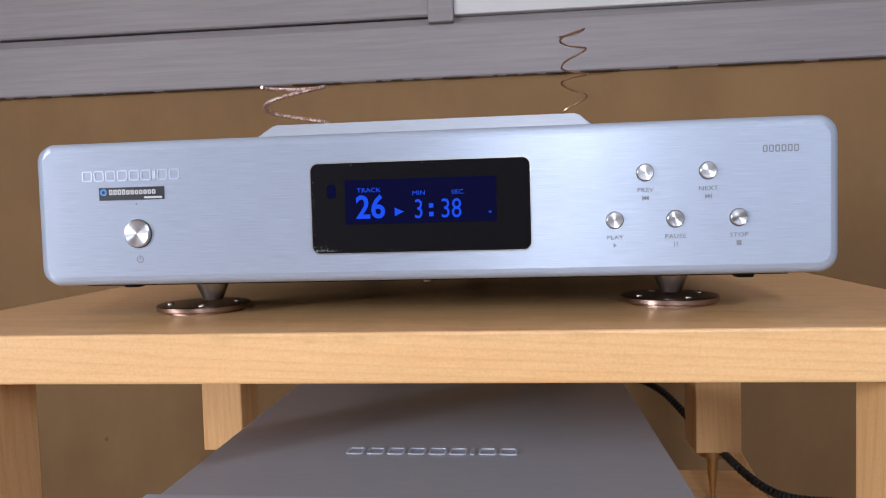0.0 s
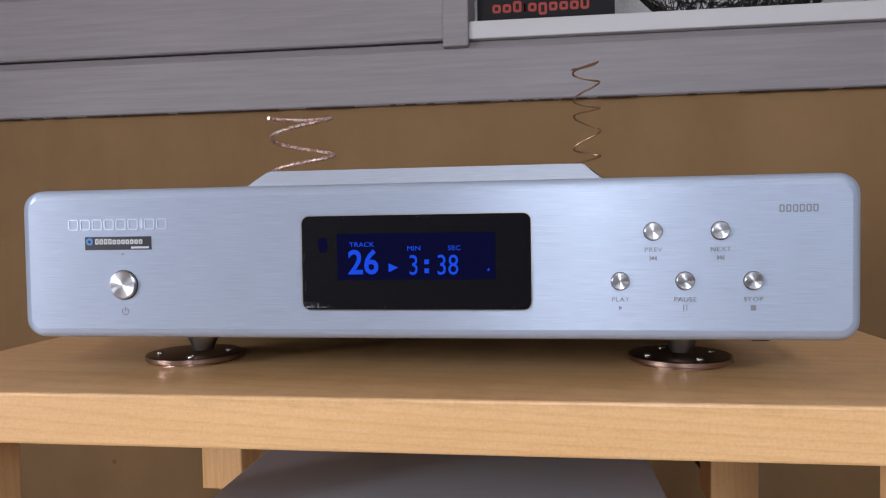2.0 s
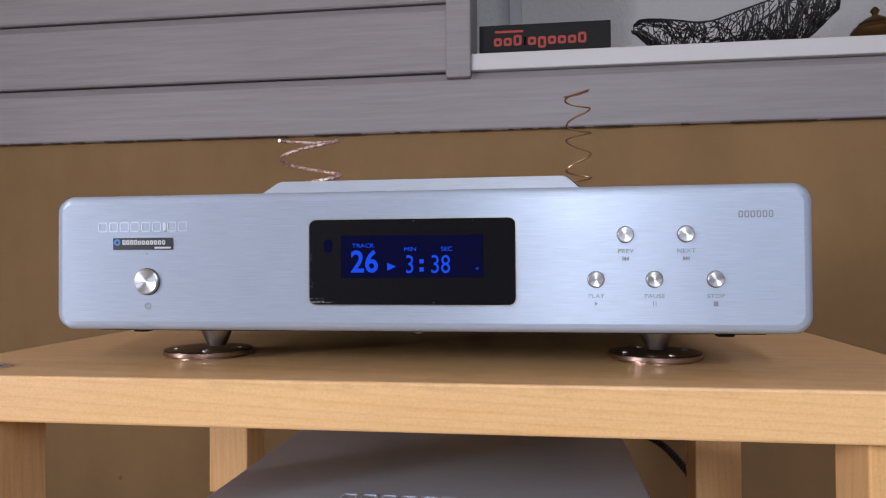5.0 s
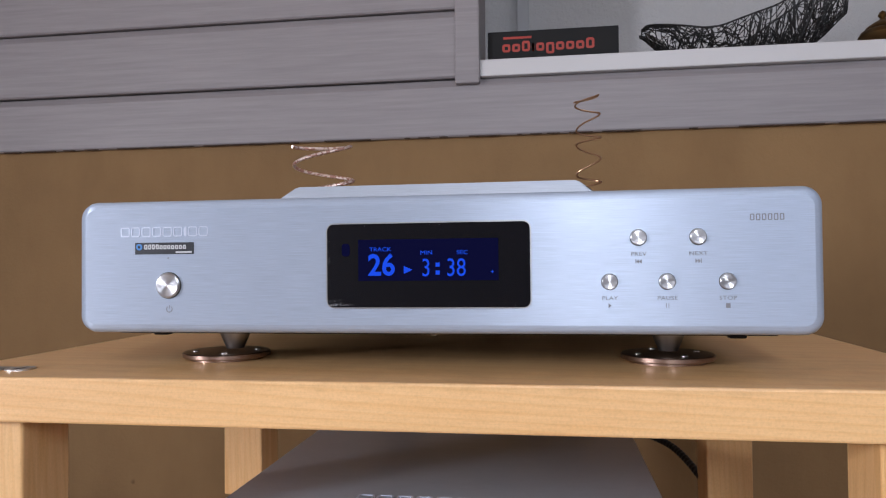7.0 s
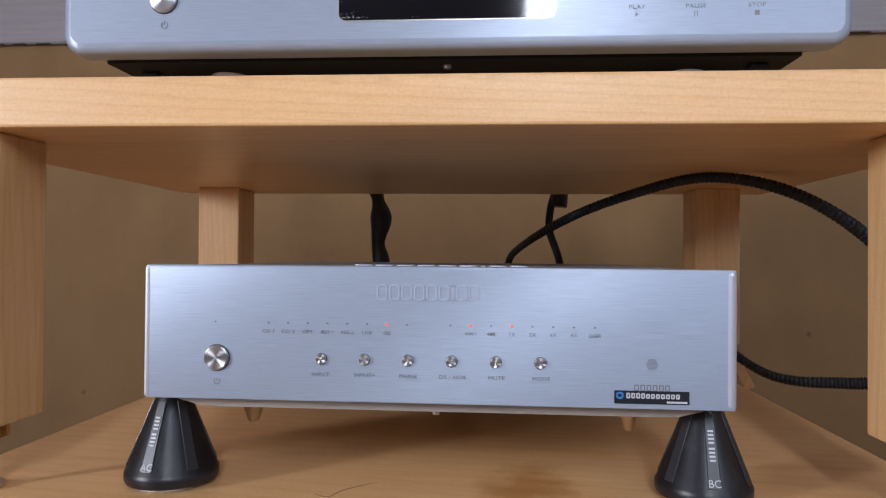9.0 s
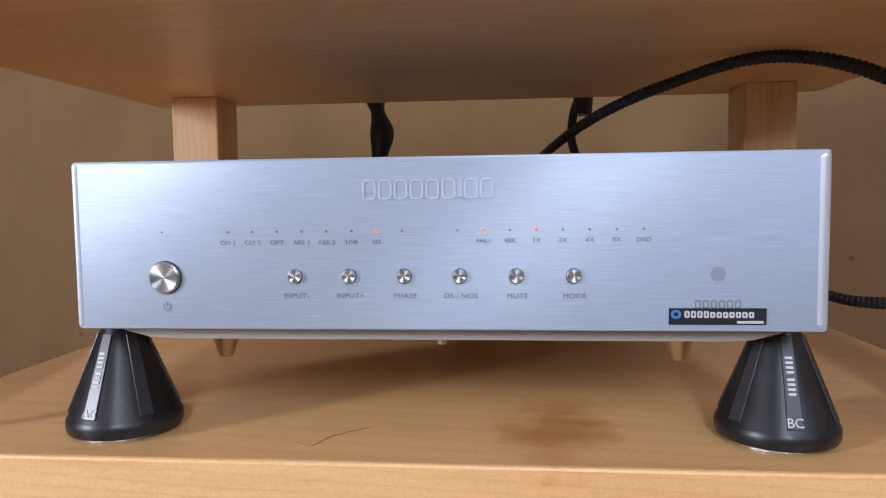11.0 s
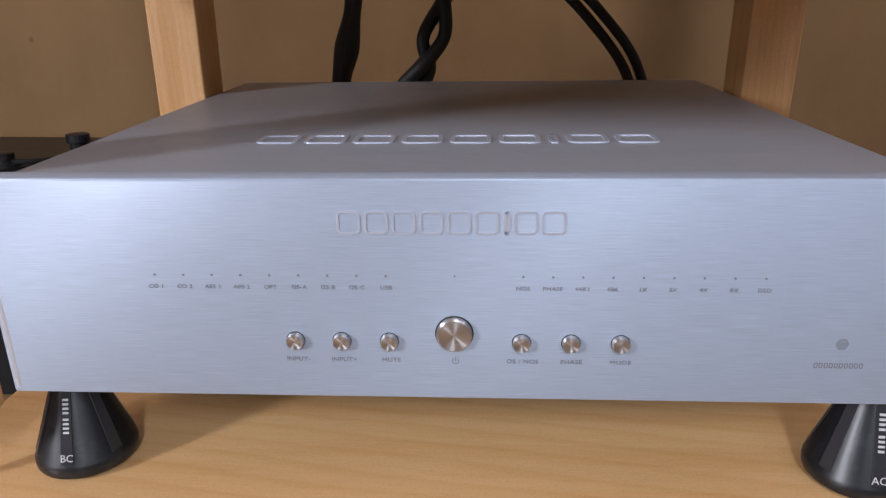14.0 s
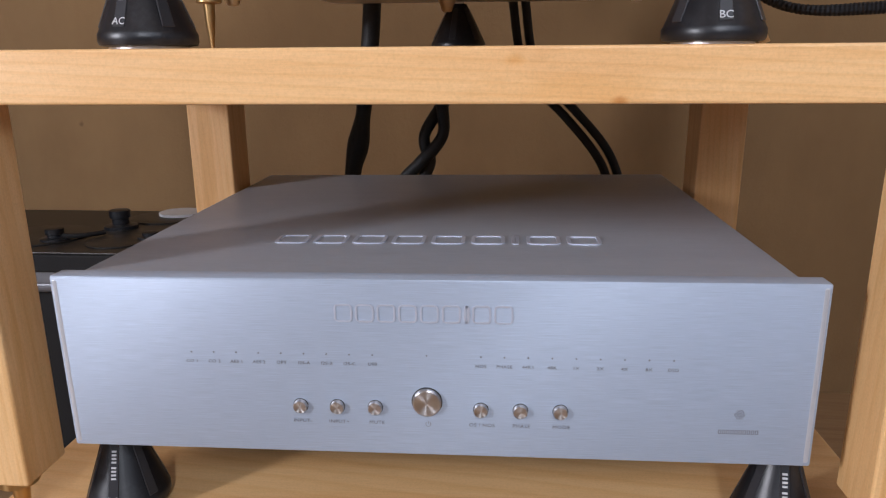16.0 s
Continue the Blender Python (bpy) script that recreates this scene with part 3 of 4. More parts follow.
def disc_player():
    ob = thing("disc_player", "silver brushed aluminium disc player with a blue display on metal feet", "disc player", Matrix.Translation((0, 0, 0.86)) @ Matrix.Rotation(radians(SLOPE), 4, "X") @ Matrix.Translation((0, 0, -0.86)))
    x0, x1, z0, z1 = -0.2180, 0.2222, 0.8205, 0.9025
    rounded_front(ob, x0, x1, z0, z1)
    body_box(ob, -0.204, 0.206, 0.0161, 0.325, 0.8225, 0.8985, ALU_TOP_SHADED)
    part("base_plate", box(-0.200, 0.202, 0.018, 0.322, 0.8190, 0.8223), BLACK, ob, "dark underside plate")
    # raised middle of the lid with sloping sides
    bm = bmesh.new()
    prof = [(-0.112, 0.8987), (-0.089, 0.9130), (0.093, 0.9130), (0.112, 0.8987)]
    rows = [[bm.verts.new((x, y, z)) for x, z in prof] for y in (0.040, 0.325)]
    for i in range(3):
        bm.faces.new((rows[0][i], rows[0][i + 1], rows[1][i + 1], rows[1][i]))
    bm.faces.new(rows[0])
    bm.faces.new(rows[1][::-1])
    bmesh.ops.bevel(bm, geom=list(bm.edges), offset=0.001, segments=2, affect="EDGES")
    part("lid", bm, ALU_TOP_SHADED, ob, "raised middle of the lid")
    # display
    win = part("display_window", slab(-0.0555, 0.0640, 0.8365, 0.8855, -0.0006, 0.0008, 0.004, 6), BLACK_GLOSS, ob, "scratched black gloss display window")
    part("display_rim", ring_plate(-0.0562, 0.0647, 0.8358, 0.8862, -0.0004, 0.0006, 0.0006, 0.0046), STEEL, ob)
    lcd = part("lcd", box(-0.0365, 0.0460, -0.0009, -0.0005, 0.8520, 0.8762), LCD, win, "dim blue backlit field")
    y = -0.0011
    lettering("digits", "26", 0.0176, front(-0.0225, y, 0.8606), LCD_INK, win, 0.0001, 0.94, 1.0, 0.00035)
    lettering("digits", "3", 0.0148, front(0.0040, y, 0.8590), LCD_INK, win, 0.0001, 0.78)
    lettering("digits", "38", 0.0148, front(0.0216, y, 0.8590), LCD_INK, win, 0.0001, 0.80)
    for z in (0.8566, 0.8612):
        part("colon_dot", box(0.0096, 0.0120, y - 0.0001, y, z - 0.0012, z + 0.0012), LCD_INK, win)
    bm = bmesh.new()
    bm.faces.new([bm.verts.new(v) for v in ((-0.0092, y, 0.8606), (-0.0092, y, 0.8560), (-0.0040, y, 0.8583))])
    part("play_arrow", bm, LCD_INK, win)
    for text, x, z in (("TRACK", -0.0232, 0.8703), ("MIN", 0.0042, 0.8681), ("SEC", 0.0252, 0.8681)):
        lettering("caption", text, 0.0034, front(x, y, z), LCD_INK, win, 0.0001, 1.2)
    lettering("caption", "+", 0.004, front(0.0425, y, 0.8568), LCD_INK, win, 0.0001)
    part("ir_window", slab(-0.0465, -0.0418, 0.8665, 0.8740, -0.0009, -0.0004, 0.0018, 5), LCD, win, "small bluish sensor window")
    # white specks along the worn window edges
    rng = random.Random(5)
    bm = bmesh.new()
    for i in range(70):
        if i < 45:
            px, pz = -0.0545 + abs(rng.gauss(0, 0.006)), 0.8376 + abs(rng.gauss(0, 0.0004)) * (3 if rng.random() < 0.2 else 1)
        elif i < 60:
            px, pz = -0.0548 + abs(rng.gauss(0, 0.0005)), rng.uniform(0.838, 0.878)
        else:
            px, pz = rng.uniform(-0.05, 0.06), rng.choice((0.8377, 0.8845))
        s = rng.uniform(0.00006, 0.00018)
        add(bm, box(px - s, px + s, -0.0008, -0.0005, pz - s, pz + s))
    tagged(part("dust_specks", bm, WHITE_INK, win, "pale specks of worn film"), kind="stuff")
    # controls
    push_button(ob, -0.1567, 0.0, 0.8500, 0.0076, "power_button", 0.0022)
    part("pilot_hole", lathe([(0.0005, -0.0002), (0.0005, 0.0004)], 10, (-0.1570, 0.0, 0.8668), "y"), INK, ob)
    power_sign(ob, -0.1562, -0.0003, 0.8355, 0.0021)
    for text, x, z in (("PREV", 0.124, 0.8752), ("NEXT", 0.156, 0.8752), ("PLAY", 0.108, 0.8506), ("PAUSE", 0.1392, 0.8506), ("STOP", 0.1712, 0.8506)):
        push_button(ob, x, 0.0, z, 0.0043)
        lettering("print", text, 0.0032, front(x, -0.0002, z - 0.0092), INK, ob, 0.0001, 1.15, 1.08)
        symbol(ob, text, x, z - 0.0133)
    name_bars(ob, 0.183, 0.2015, 0.8855, 0.0037, 0.0, 6)
    emblem(ob, -0.1885, -0.1300, 0.8800, 0.8860, 0.0, MARK)
    sticker(ob, -0.1788, -0.1402, 0.8692, 0.8764, 0.0)
    # feet and underside screws
    for x, yy, mat, low in ((-0.1370, 0.051, STEEL, 0.8060), (0.1480, 0.055, STEEL, 0.8060), (0.02, 0.28, BLACK, 0.8035)):
        part("foot", lathe([(0.0058, low), (0.0062, low + 0.001), (0.0112, 0.8187), (0.0116, 0.8200), (0.0116, 0.8206)], 36, (x, yy, 0)), mat, ob, "conical metal foot", True)
    for x, yy in ((-0.0632, 0.0572), (0.0738, 0.0562), (0.0032, 0.0303), (0.0, 0.12), (-0.19, 0.2), (0.19, 0.2)):
        part("screw", lathe([(0.0022, 0.8170), (0.0027, 0.8182), (0.0027, 0.8190)], 14, (x, yy, 0)), STEEL if abs(x) < 0.1 else CHASSIS, ob, "", True)
    for x, yy in ((-0.1828, 0.0396), (-0.179, 0.0542), (0.1840, 0.0349), (0.188, 0.0504), (0.0, 0.3)):
        part("rubber_stop", box(x - 0.005, x + 0.005, yy - 0.004, yy + 0.004, 0.8160, 0.8190, 0.001), BLACK, ob)
    return ob


def symbol(parent, text, x, z):
    """The transport signs under the buttons."""
    bm, y, h = bmesh.new(), -0.0003, 0.0013

    def tri(a, d):
        bm.faces.new([bm.verts.new(v) for v in ((a, y, z + h), (a, y, z - h), (a + d, y, z))])

    if text == "PLAY":
        tri(x - 0.0008, 0.0017)
    elif text == "STOP":
        add(bm, box(x - 0.0012, x + 0.0012, y, y + 0.0002, z - h, z + h))
    elif text == "PAUSE":
        for d in (-0.0007, 0.0007):
            add(bm, box(x + d - 0.00018, x + d + 0.00018, y, y + 0.0002, z - h, z + h))
    else:
        s = 1 if text == "NEXT" else -1
        tri(x - s * 0.0017, s * 0.0015)
        tri(x - s * 0.0002, s * 0.0015)
        add(bm, box(x + s * 0.0015 - 0.0002, x + s * 0.0015 + 0.0002, y, y + 0.0002, z - h, z + h))
    part("transport_sign", bm, INK, parent)


disc_player()


def foot_disc(x, y):
    ob = thing("foot_disc", "round copper-tinted metal disc with screws under a player foot", "isolation disc", rest(0, x, y), "discs under the player feet")
    part("plate", lathe([(0.0245, 0.0), (0.0245, 0.0014), (0.0284, 0.0016), (0.0292, 0.0022), (0.0292, 0.0046), (0.0284, 0.0052), (0.0150, 0.0054)], 56), COPPER_DISC, ob, "", True)
    for k in range(4):
        a = radians(20 + 90 * k)
        part("screw", lathe([(0.0020, 0.0050), (0.0020, 0.0058), (0.0011, 0.0062)], 14, (0.0205 * math.cos(a), 0.0205 * math.sin(a), 0)), SILVER, ob, "", True)
    return ob


for x, y in ((-0.1466, 0.060), (0.1490, 0.066)):
    foot_disc(x, y)


# ---- converters ----
def isolation_cone(x, y, index, turn, text, h=0.0535):
    """A black cone on a thin metal base, with inlays and print."""
    ob = thing("isolation_cone", "black rubber isolation cone with white print on a metal base", "isolation cone", rest(index, x, y, turn), "cones under the converters")
    r = 0.0266
    part("base", lathe([(r * 0.80, 0.0), (r * 0.80, 0.004)], 40), SILVER, ob, "thin bright metal base")
    prof = [(r * 0.84, 0.0015), (r * 0.97, 0.0022), (r, 0.0040), (r, 0.0080), (r * 0.965, 0.0095), (0.0088, h - 0.003), (0.0082, h - 0.0018)]
    part("cone", lathe(prof, 56), RUBBER, ob, "", True)
    part("neck", lathe([(0.0055, h - 0.002), (0.0055, h)], 24), CHAMPAGNE, ob)
    # inlaid strips that follow the slope
    zb, zt = 0.0115, h - 0.006
    rb, rt = r * 0.965 + (0.0088 - r * 0.965) * (zb - 0.0095) / (h - 0.0125), r * 0.965 + (0.0088 - r * 0.965) * (zt - 0.0095) / (h - 0.0125)
    slope = math.atan2(rb - rt, zt - zb)
    for k in range(6):
        a = radians(60 * k)
        bm = box(-0.0034, 0.0034, -0.0003, 0.0006, 0, math.hypot(rb - rt, zt - zb), 0.0003, 1)
        for v in bm.verts:
            if v.co.z > 0.02:
                v.co.x *= 0.72
        m = Matrix.Rotation(a, 4, "Z") @ Matrix.Translation((0, -rb - 0.0002, zb)) @ Matrix.Rotation(-slope, 4, "X")
        bmesh.ops.transform(bm, matrix=m, verts=bm.verts)
        part("inlay", bm, RIB, ob, "satin black strip")
        if k == 0:
            ln = math.hypot(rb - rt, zt - zb)
            lettering("print", text, 0.0056, m @ pose(0, -0.0005, 0.0028, 90, 0, 0), WHITE_INK, ob, 0.0001)
            zz = ln * 0.36
            for j in range(8):
                bm2 = box(-0.0015, 0.0015, -0.0007, -0.0003, zz, zz + ln * 0.026)
                bmesh.ops.transform(bm2, matrix=m, verts=bm2.verts)
                part("print_bar", bm2, WHITE_INK, ob)
                zz += ln * (0.052 if j != 3 else 0.078)
    return ob


def fixed_spike(parent, x, y, z):
    part("spike_foot", lathe([(0.0030, z - 0.0228), (0.0036, z - 0.0222), (0.0112, z - 0.0012), (0.0116, z)], 32, (x, y, 0)), CHAMPAGNE, parent, "champagne metal conical foot", True)


def small_converter():
    m = pose(0, -0.0051, 0.6259, SLOPE, 0, 0)
    ob = thing("small_converter", "narrow silver brushed aluminium converter with red indicators on black cones", "audio converter", m)
    x0, x1, h = -0.1600, 0.1580, 0.0735
    part("front_panel", slab(x0, x1, 0.0, h, 0.0, 0.010, 0.0012, 3, 0.0010, 2), ALU_SATIN, ob, "brushed front panel", True)
    part("cheek", box(x1 - 0.0056, x1 + 0.0006, -0.0004, 0.0098, 0.0004, h - 0.0004, 0.0027, 3), ALU_EDGE, ob, "bare rounded edge of the front")
    part("cheek", box(x0 - 0.0006, x0 + 0.0030, -0.0004, 0.0098, 0.0004, h - 0.0004, 0.0016, 3), ALU_EDGE, ob, "bare rounded edge of the front")
    lid = box(-0.1525, 0.1505, 0.0101, 0.395, 0.0012, h - 0.0006, 0.0012, 2)
    part("body", lid, ALU_TOP_SHADED, ob)
    # bottom tray with sides that curve in
    bm = bmesh.new()
    prof = [(-0.150, 0.0011), (-0.146, -0.0030), (-0.134, -0.0060), (-0.122, -0.0066), (0.121, -0.0066), (0.133, -0.0060), (0.145, -0.0030), (0.149, 0.0011)]
    rows = [[bm.verts.new((x, y, z)) for x, z in prof] for y in (0.013, 0.385)]
    for k in range(len(prof) - 1):
        bm.faces.new((rows[0][k], rows[0][k + 1], rows[1][k + 1], rows[1][k]))
    bm.faces.new(rows[0])
    bm.faces.new(rows[1][::-1])
    part("base_plate", bm, TRAY, ob, "warm grey curved bottom tray", True)
    emblem(ob, -0.0310, 0.0253, 0.0555, 0.0640, 0.0, MARK)
    push_button(ob, -0.1190, 0.0, 0.0228, 0.0068, "power_button", 0.0022)
    power_sign(ob, -0.1187, -0.0003, 0.0100, 0.0018)
    part("pilot_hole", lathe([(0.0005, -0.0002), (0.0005, 0.0004)], 10, (-0.1200, 0.0, 0.0425), "y"), INK, ob)
    for i, text in enumerate(("INPUT-", "INPUT+", "PHASE", "OS / NOS", "MUTE", "MODE")):
        x = -0.0610 + 0.0236 * i
        push_button(ob, x, 0.0, 0.0232, 0.0030)
        lettering("print", text, 0.0030, front(x + 0.0003, -0.0002, 0.0147), INK, ob, 0.0001, 1.12, 1.06)
    lamps_row(ob, [-0.0903 + 0.01085 * i for i in range(8)], 0.0424, 0.0, ("CO 1", "CO 2", "OPT", "AES 1", "AES 2", "USB", "I2S", ""), 0.0377, 0.0027, ("I2S",))
    lamps_row(ob, [0.0090 + 0.0109 * i for i in range(8)], 0.0424, 0.0, ("", "44K1", "48K", "1X", "2X", "4X", "8X", "DSD"), 0.0380, 0.0027, ("44K1", "1X"))
    dots_grille(ob, 0.1150, 0.0236, 0.0, 0.0031)
    name_bars(ob, 0.1055, 0.1245, 0.0113, 0.0034, 0.0, 6)
    sticker(ob, 0.0955, 0.1340, 0.0030, 0.0098, 0.0)
    emblem_top(ob, -0.060, 0.056, 0.082, 0.0945, h - 0.0004)
    for x in (-0.1245, 0.1175):
        fixed_spike(ob, x, 0.076, -0.0062)
    fixed_spike(ob, 0.0, 0.16, -0.0062)
    for x, y in [(v, 0.045) for v in (-0.095, -0.033, 0.031, 0.096)] + [(v, 0.190) for v in (-0.085, -0.030, 0.028, 0.088)] + [(0.0, 0.02)]:
        part("bolt", lathe([(0.0016, -0.0098), (0.0022, -0.0092), (0.0022, -0.0062)], 14, (x, y, 0)), SILVER, ob, "", True)
    return ob


def emblem_top(parent, x0, x1, y0, y1, z):
    """Large engraved mark on the lid: nine plain outlined shapes."""
    n = 9
    pitch = (x1 - x0) / (n - 0.62)
    x = x0
    for i in range(n):
        w = pitch * (0.2 if i == 6 else 0.84)
        s = (y1 - y0) * 0.11
        bm = ring_plate(x, x + w, y0, y1, -0.0005, 0.0009, s if i != 6 else w * 0.45, (y1 - y0) * 0.2)
        bmesh.ops.transform(bm, matrix=Matrix(((1, 0, 0, 0), (0, 0, 1, 0), (0, -1, 0, z), (0, 0, 0, 1))), verts=bm.verts)
        part("lid_emblem_shape", bm, MARK, parent)
        x += pitch if i != 6 else pitch * 0.38


def large_converter():
    m = pose(-0.0014, 0.0075, 0.3359, SLOPE, -0.45, 0)
    ob = thing("large_converter", "wide silver brushed aluminium converter with engraved lid on black cones", "audio converter", m)
    h = 0.110
    part("front_panel", slab(-0.2205, 0.2205, 0.0, h, 0.0, 0.012, 0.0015, 3, 0.0012, 2), ALU_SATIN, ob, "brushed front panel", True)
    for x in (-0.2205, 0.2145):
        part("cheek", box(x - 0.0004, x + 0.0064, -0.0002, 0.0118, 0.0004, h - 0.0004, 0.0028, 3), ALU_EDGE, ob, "bare rounded edge of the front")
    body_box(ob, -0.2095, 0.2095, 0.0121, 0.378, 0.001, h - 0.0015, ALU_TOP_SHADED)
    part("base_plate", box(-0.19, 0.19, 0.02, 0.37, -0.004, 0.0009), CHASSIS, ob, "dark underside plate")
    emblem(ob, -0.0520, 0.0520, 0.0842, 0.0952, 0.0, MARK)
    push_button(ob, 0.0005, 0.0, 0.0352, 0.0084, "power_button", 0.0032)
    power_sign(ob, 0.0010, -0.0003, 0.0208, 0.0017)
    for x, text in zip((-0.0752, -0.0530, -0.0303, 0.0320, 0.0550, 0.0780), ("INPUT-", "INPUT+", "MUTE", "OS / NOS", "PHASE", "MODE")):
        push_button(ob, x, 0.0, 0.0308, 0.0042, "button", 0.0030)
        lettering("print", text, 0.0031, front(x + 0.0006, -0.0002, 0.0208), INK, ob, 0.0001, 1.12, 1.06)
    lamps_row(ob, [-0.1390 + 0.01352 * i for i in range(9)], 0.0640, 0.0, ("CO 1", "CO 2", "AES 1", "AES 2", "OPT", "I2S-A", "I2S-B", "I2S-C", "USB"), 0.0582, 0.0028)
    part("pilot_hole", lathe([(0.0005, -0.0002), (0.0005, 0.0004)], 10, (0.0008, 0.0, 0.0642), "y"), INK, ob)
    lamps_row(ob, [0.0320 + 0.0135 * i for i in range(9)], 0.0640, 0.0, ("NOS", "PHASE", "44K1", "48K", "1X", "2X", "4X", "8X", "DSD"), 0.0582, 0.0028)
    dots_grille(ob, 0.1785, 0.0318, 0.0, 0.0030)
    name_bars(ob, 0.1672, 0.1900, 0.0208, 0.0027, 0.0, 10)
    emblem_top(ob, -0.1130, 0.1145, 0.0839, 0.1069, h - 0.0012)
    return ob


small_converter()
large_converter()
isolation_cone(-0.1576, 0.0266, 1, -9, "AC", 0.0548)
isolation_cone(0.1510, 0.030, 1, -2, "BC", 0.0548)
isolation_cone(-0.004, 0.355, 1, 170, "AC", 0.0465)
isolation_cone(-0.2105, 0.0405, 2, 6, "BC", 0.0600)
isolation_cone(0.2147, 0.0405, 2, -4, "AC", 0.0632)
isolation_cone(0.0, 0.30, 2, 180, "BC", 0.0570)


# ---- wires, cables and things round the rack ----
def spiral(cx, cy, r, squash, heights, lean, wire, mat, label, foot_x):
    """An upright wire spiral; heights are the levels at each half turn, from the top left end down."""
    ob = thing("wire_spiral", label, "wire spiral", group="spirals behind the player")
    pts, per = [], 8
    for i in range((len(heights) - 1) * per + 1):
        k, f = divmod(i, per)
        f /= per
        z = heights[k] if k == len(heights) - 1 else heights[k] * (1 - f) + heights[k + 1] * f
        a = math.pi * (i / per) + math.pi
        rr = r * (1 + 0.05 * math.sin(i * 0.31 + 1))
        pts.append((cx + lean * (heights[0] - z) + rr * math.cos(a), cy - squash * rr * math.sin(a), z))
    z0 = heights[-1]
    pts += [((pts[-1][0] + foot_x) / 2, cy - 0.004, z0 - 0.02), (foot_x, cy - 0.008, z0 - 0.04), (foot_x, 0.333, 0.885), (foot_x, 0.3251, 0.872)]
    part("wire", tube(pts, wire, 7, 3), mat, ob, "", True)
    part("plug", lathe([(0.004, 0.0), (0.004, 0.012), (0.002, 0.014)], 16, (foot_x, 0.3255, 0.865), "y"), CHAMPAGNE, ob, "", True)
    return ob


spiral(-0.1705, 0.340, 0.0325, 0.45, (1.0005, 0.9985, 0.9785, 0.960, 0.943, 0.939, 0.927), 0.03, 0.0019, SILVER_WIRE, "loose spiral of pale twisted wire behind the disc player", -0.13)
spiral(0.1165, 0.345, 0.0125, 0.5, tuple(h - 0.028 for h in (1.0655, 1.073, 1.062, 1.053, 1.035, 1.0275, 1.020, 1.006, 0.988, 0.981, 0.972, 0.958, 0.948)), 0.02, 0.00095, COPPER, "thin copper wire spiral standing up behind the disc player", 0.125)


def cable(label, points, radius, mat=SLEEVE, extra=(), rib=0.0):
    ob = thing("cable", label, "cable", group="cables behind the rack")
    part("jacket", tube(points, radius, 12, 34 if rib else 10, 1.0, rib), mat, ob, "", not rib)
    for p0, p1, r in extra:
        part("plug", tube([p0, p1], r, 14, 2), RUBBER, ob, "black plug body", True)
    return ob


cable("thick black mains cable hanging behind the rack", [(-0.108, 0.345, 0.855), (-0.108, 0.41, 0.845), (-0.107, 0.425, 0.80), (-0.103, 0.42, 0.780), (-0.099, 0.42, 0.758), (-0.102, 0.42, 0.730), (-0.098, 0.42, 0.705), (-0.10, 0.425, 0.66), (-0.104, 0.425, 0.60), (-0.110, 0.42, 0.546), (-0.114, 0.42, 0.515), (-0.121, 0.42, 0.480), (-0.128, 0.42, 0.448), (-0.13, 0.41, 0.40), (-0.13, 0.395, 0.385)],
      [0.008, 0.010, 0.011, 0.0072, 0.0125, 0.0078, 0.010, 0.010, 0.010, 0.0095, 0.0085, 0.0125, 0.0095, 0.008, 0.008])
cable("black signal cable with a plug behind the rack", [(0.101, 0.335, 0.86), (0.101, 0.40, 0.85), (0.101, 0.42, 0.80), (0.094, 0.42, 0.770), (0.093, 0.42, 0.745), (0.103, 0.42, 0.715), (0.11, 0.42, 0.68), (0.11, 0.41, 0.665), (0.11, 0.388, 0.66)], 0.0042,
      extra=(((0.106, 0.42, 0.815), (0.103, 0.42, 0.772), 0.0095),))
cable("long black braided cable looping beside the rack", [(0.046, 0.388, 0.69), (0.046, 0.42, 0.7), (0.052, 0.37, 0.7185), (0.0853, 0.2144, 0.739), (0.1342, 0.1744, 0.7578), (0.1925, 0.1594, 0.7702), (0.2551, 0.1594, 0.758), (0.3175, 0.1744, 0.7237), (0.3643, 0.2044, 0.679), (0.3817, 0.2244, 0.6366), (0.3686, 0.2344, 0.6123), (0.326, 0.2444, 0.6061), (0.2728, 0.2644, 0.6101), (0.231, 0.316, 0.645), (0.2, 0.38, 0.675), (0.15, 0.42, 0.685), (0.135, 0.388, 0.685)],
      [0.0032, 0.0032, 0.0032, 0.0033, 0.0034, 0.0036, 0.0040, 0.0046, 0.0048, 0.0048, 0.0048, 0.0044, 0.0036, 0.0034, 0.0032, 0.0032, 0.0032], rib=0.20)
for dx, dz in ((0.0, 0.0), (0.013, 0.004)):
    cable("black cable of a twin pair bowing down behind the rack", [(0.045 + dx, 0.388, 0.645), (0.05 + dx, 0.42, 0.63), (0.058 + dx, 0.425, 0.58), (0.073 + dx, 0.42, 0.547 + dz), (0.108 + dx, 0.42, 0.512 + dz), (0.140 + dx, 0.42, 0.475 + dz), (0.156 + dx, 0.42, 0.445), (0.16 + dx, 0.41, 0.41), (0.16 + dx, 0.382, 0.395)], 0.0048)
for s in (-1, 1):
    cable("black twisted cable strand behind the rack", [(-0.02, 0.388, 0.655 + 0.006 * s), (-0.015, 0.42, 0.63), (-0.010 - 0.006 * s, 0.425, 0.58), (-0.020 + 0.009 * s, 0.42, 0.547), (-0.027 - 0.002 * s, 0.42 + 0.006 * s, 0.520), (-0.036 - 0.010 * s, 0.42, 0.490), (-0.045 + 0.004 * s, 0.42 + 0.005 * s, 0.462), (-0.060 + 0.011 * s, 0.42, 0.440), (-0.07 + 0.01 * s, 0.41, 0.41), (-0.07 + 0.01 * s, 0.382, 0.395)], [0.006, 0.006, 0.0075, 0.0065, 0.007, 0.0065, 0.0075, 0.0065, 0.006, 0.006])


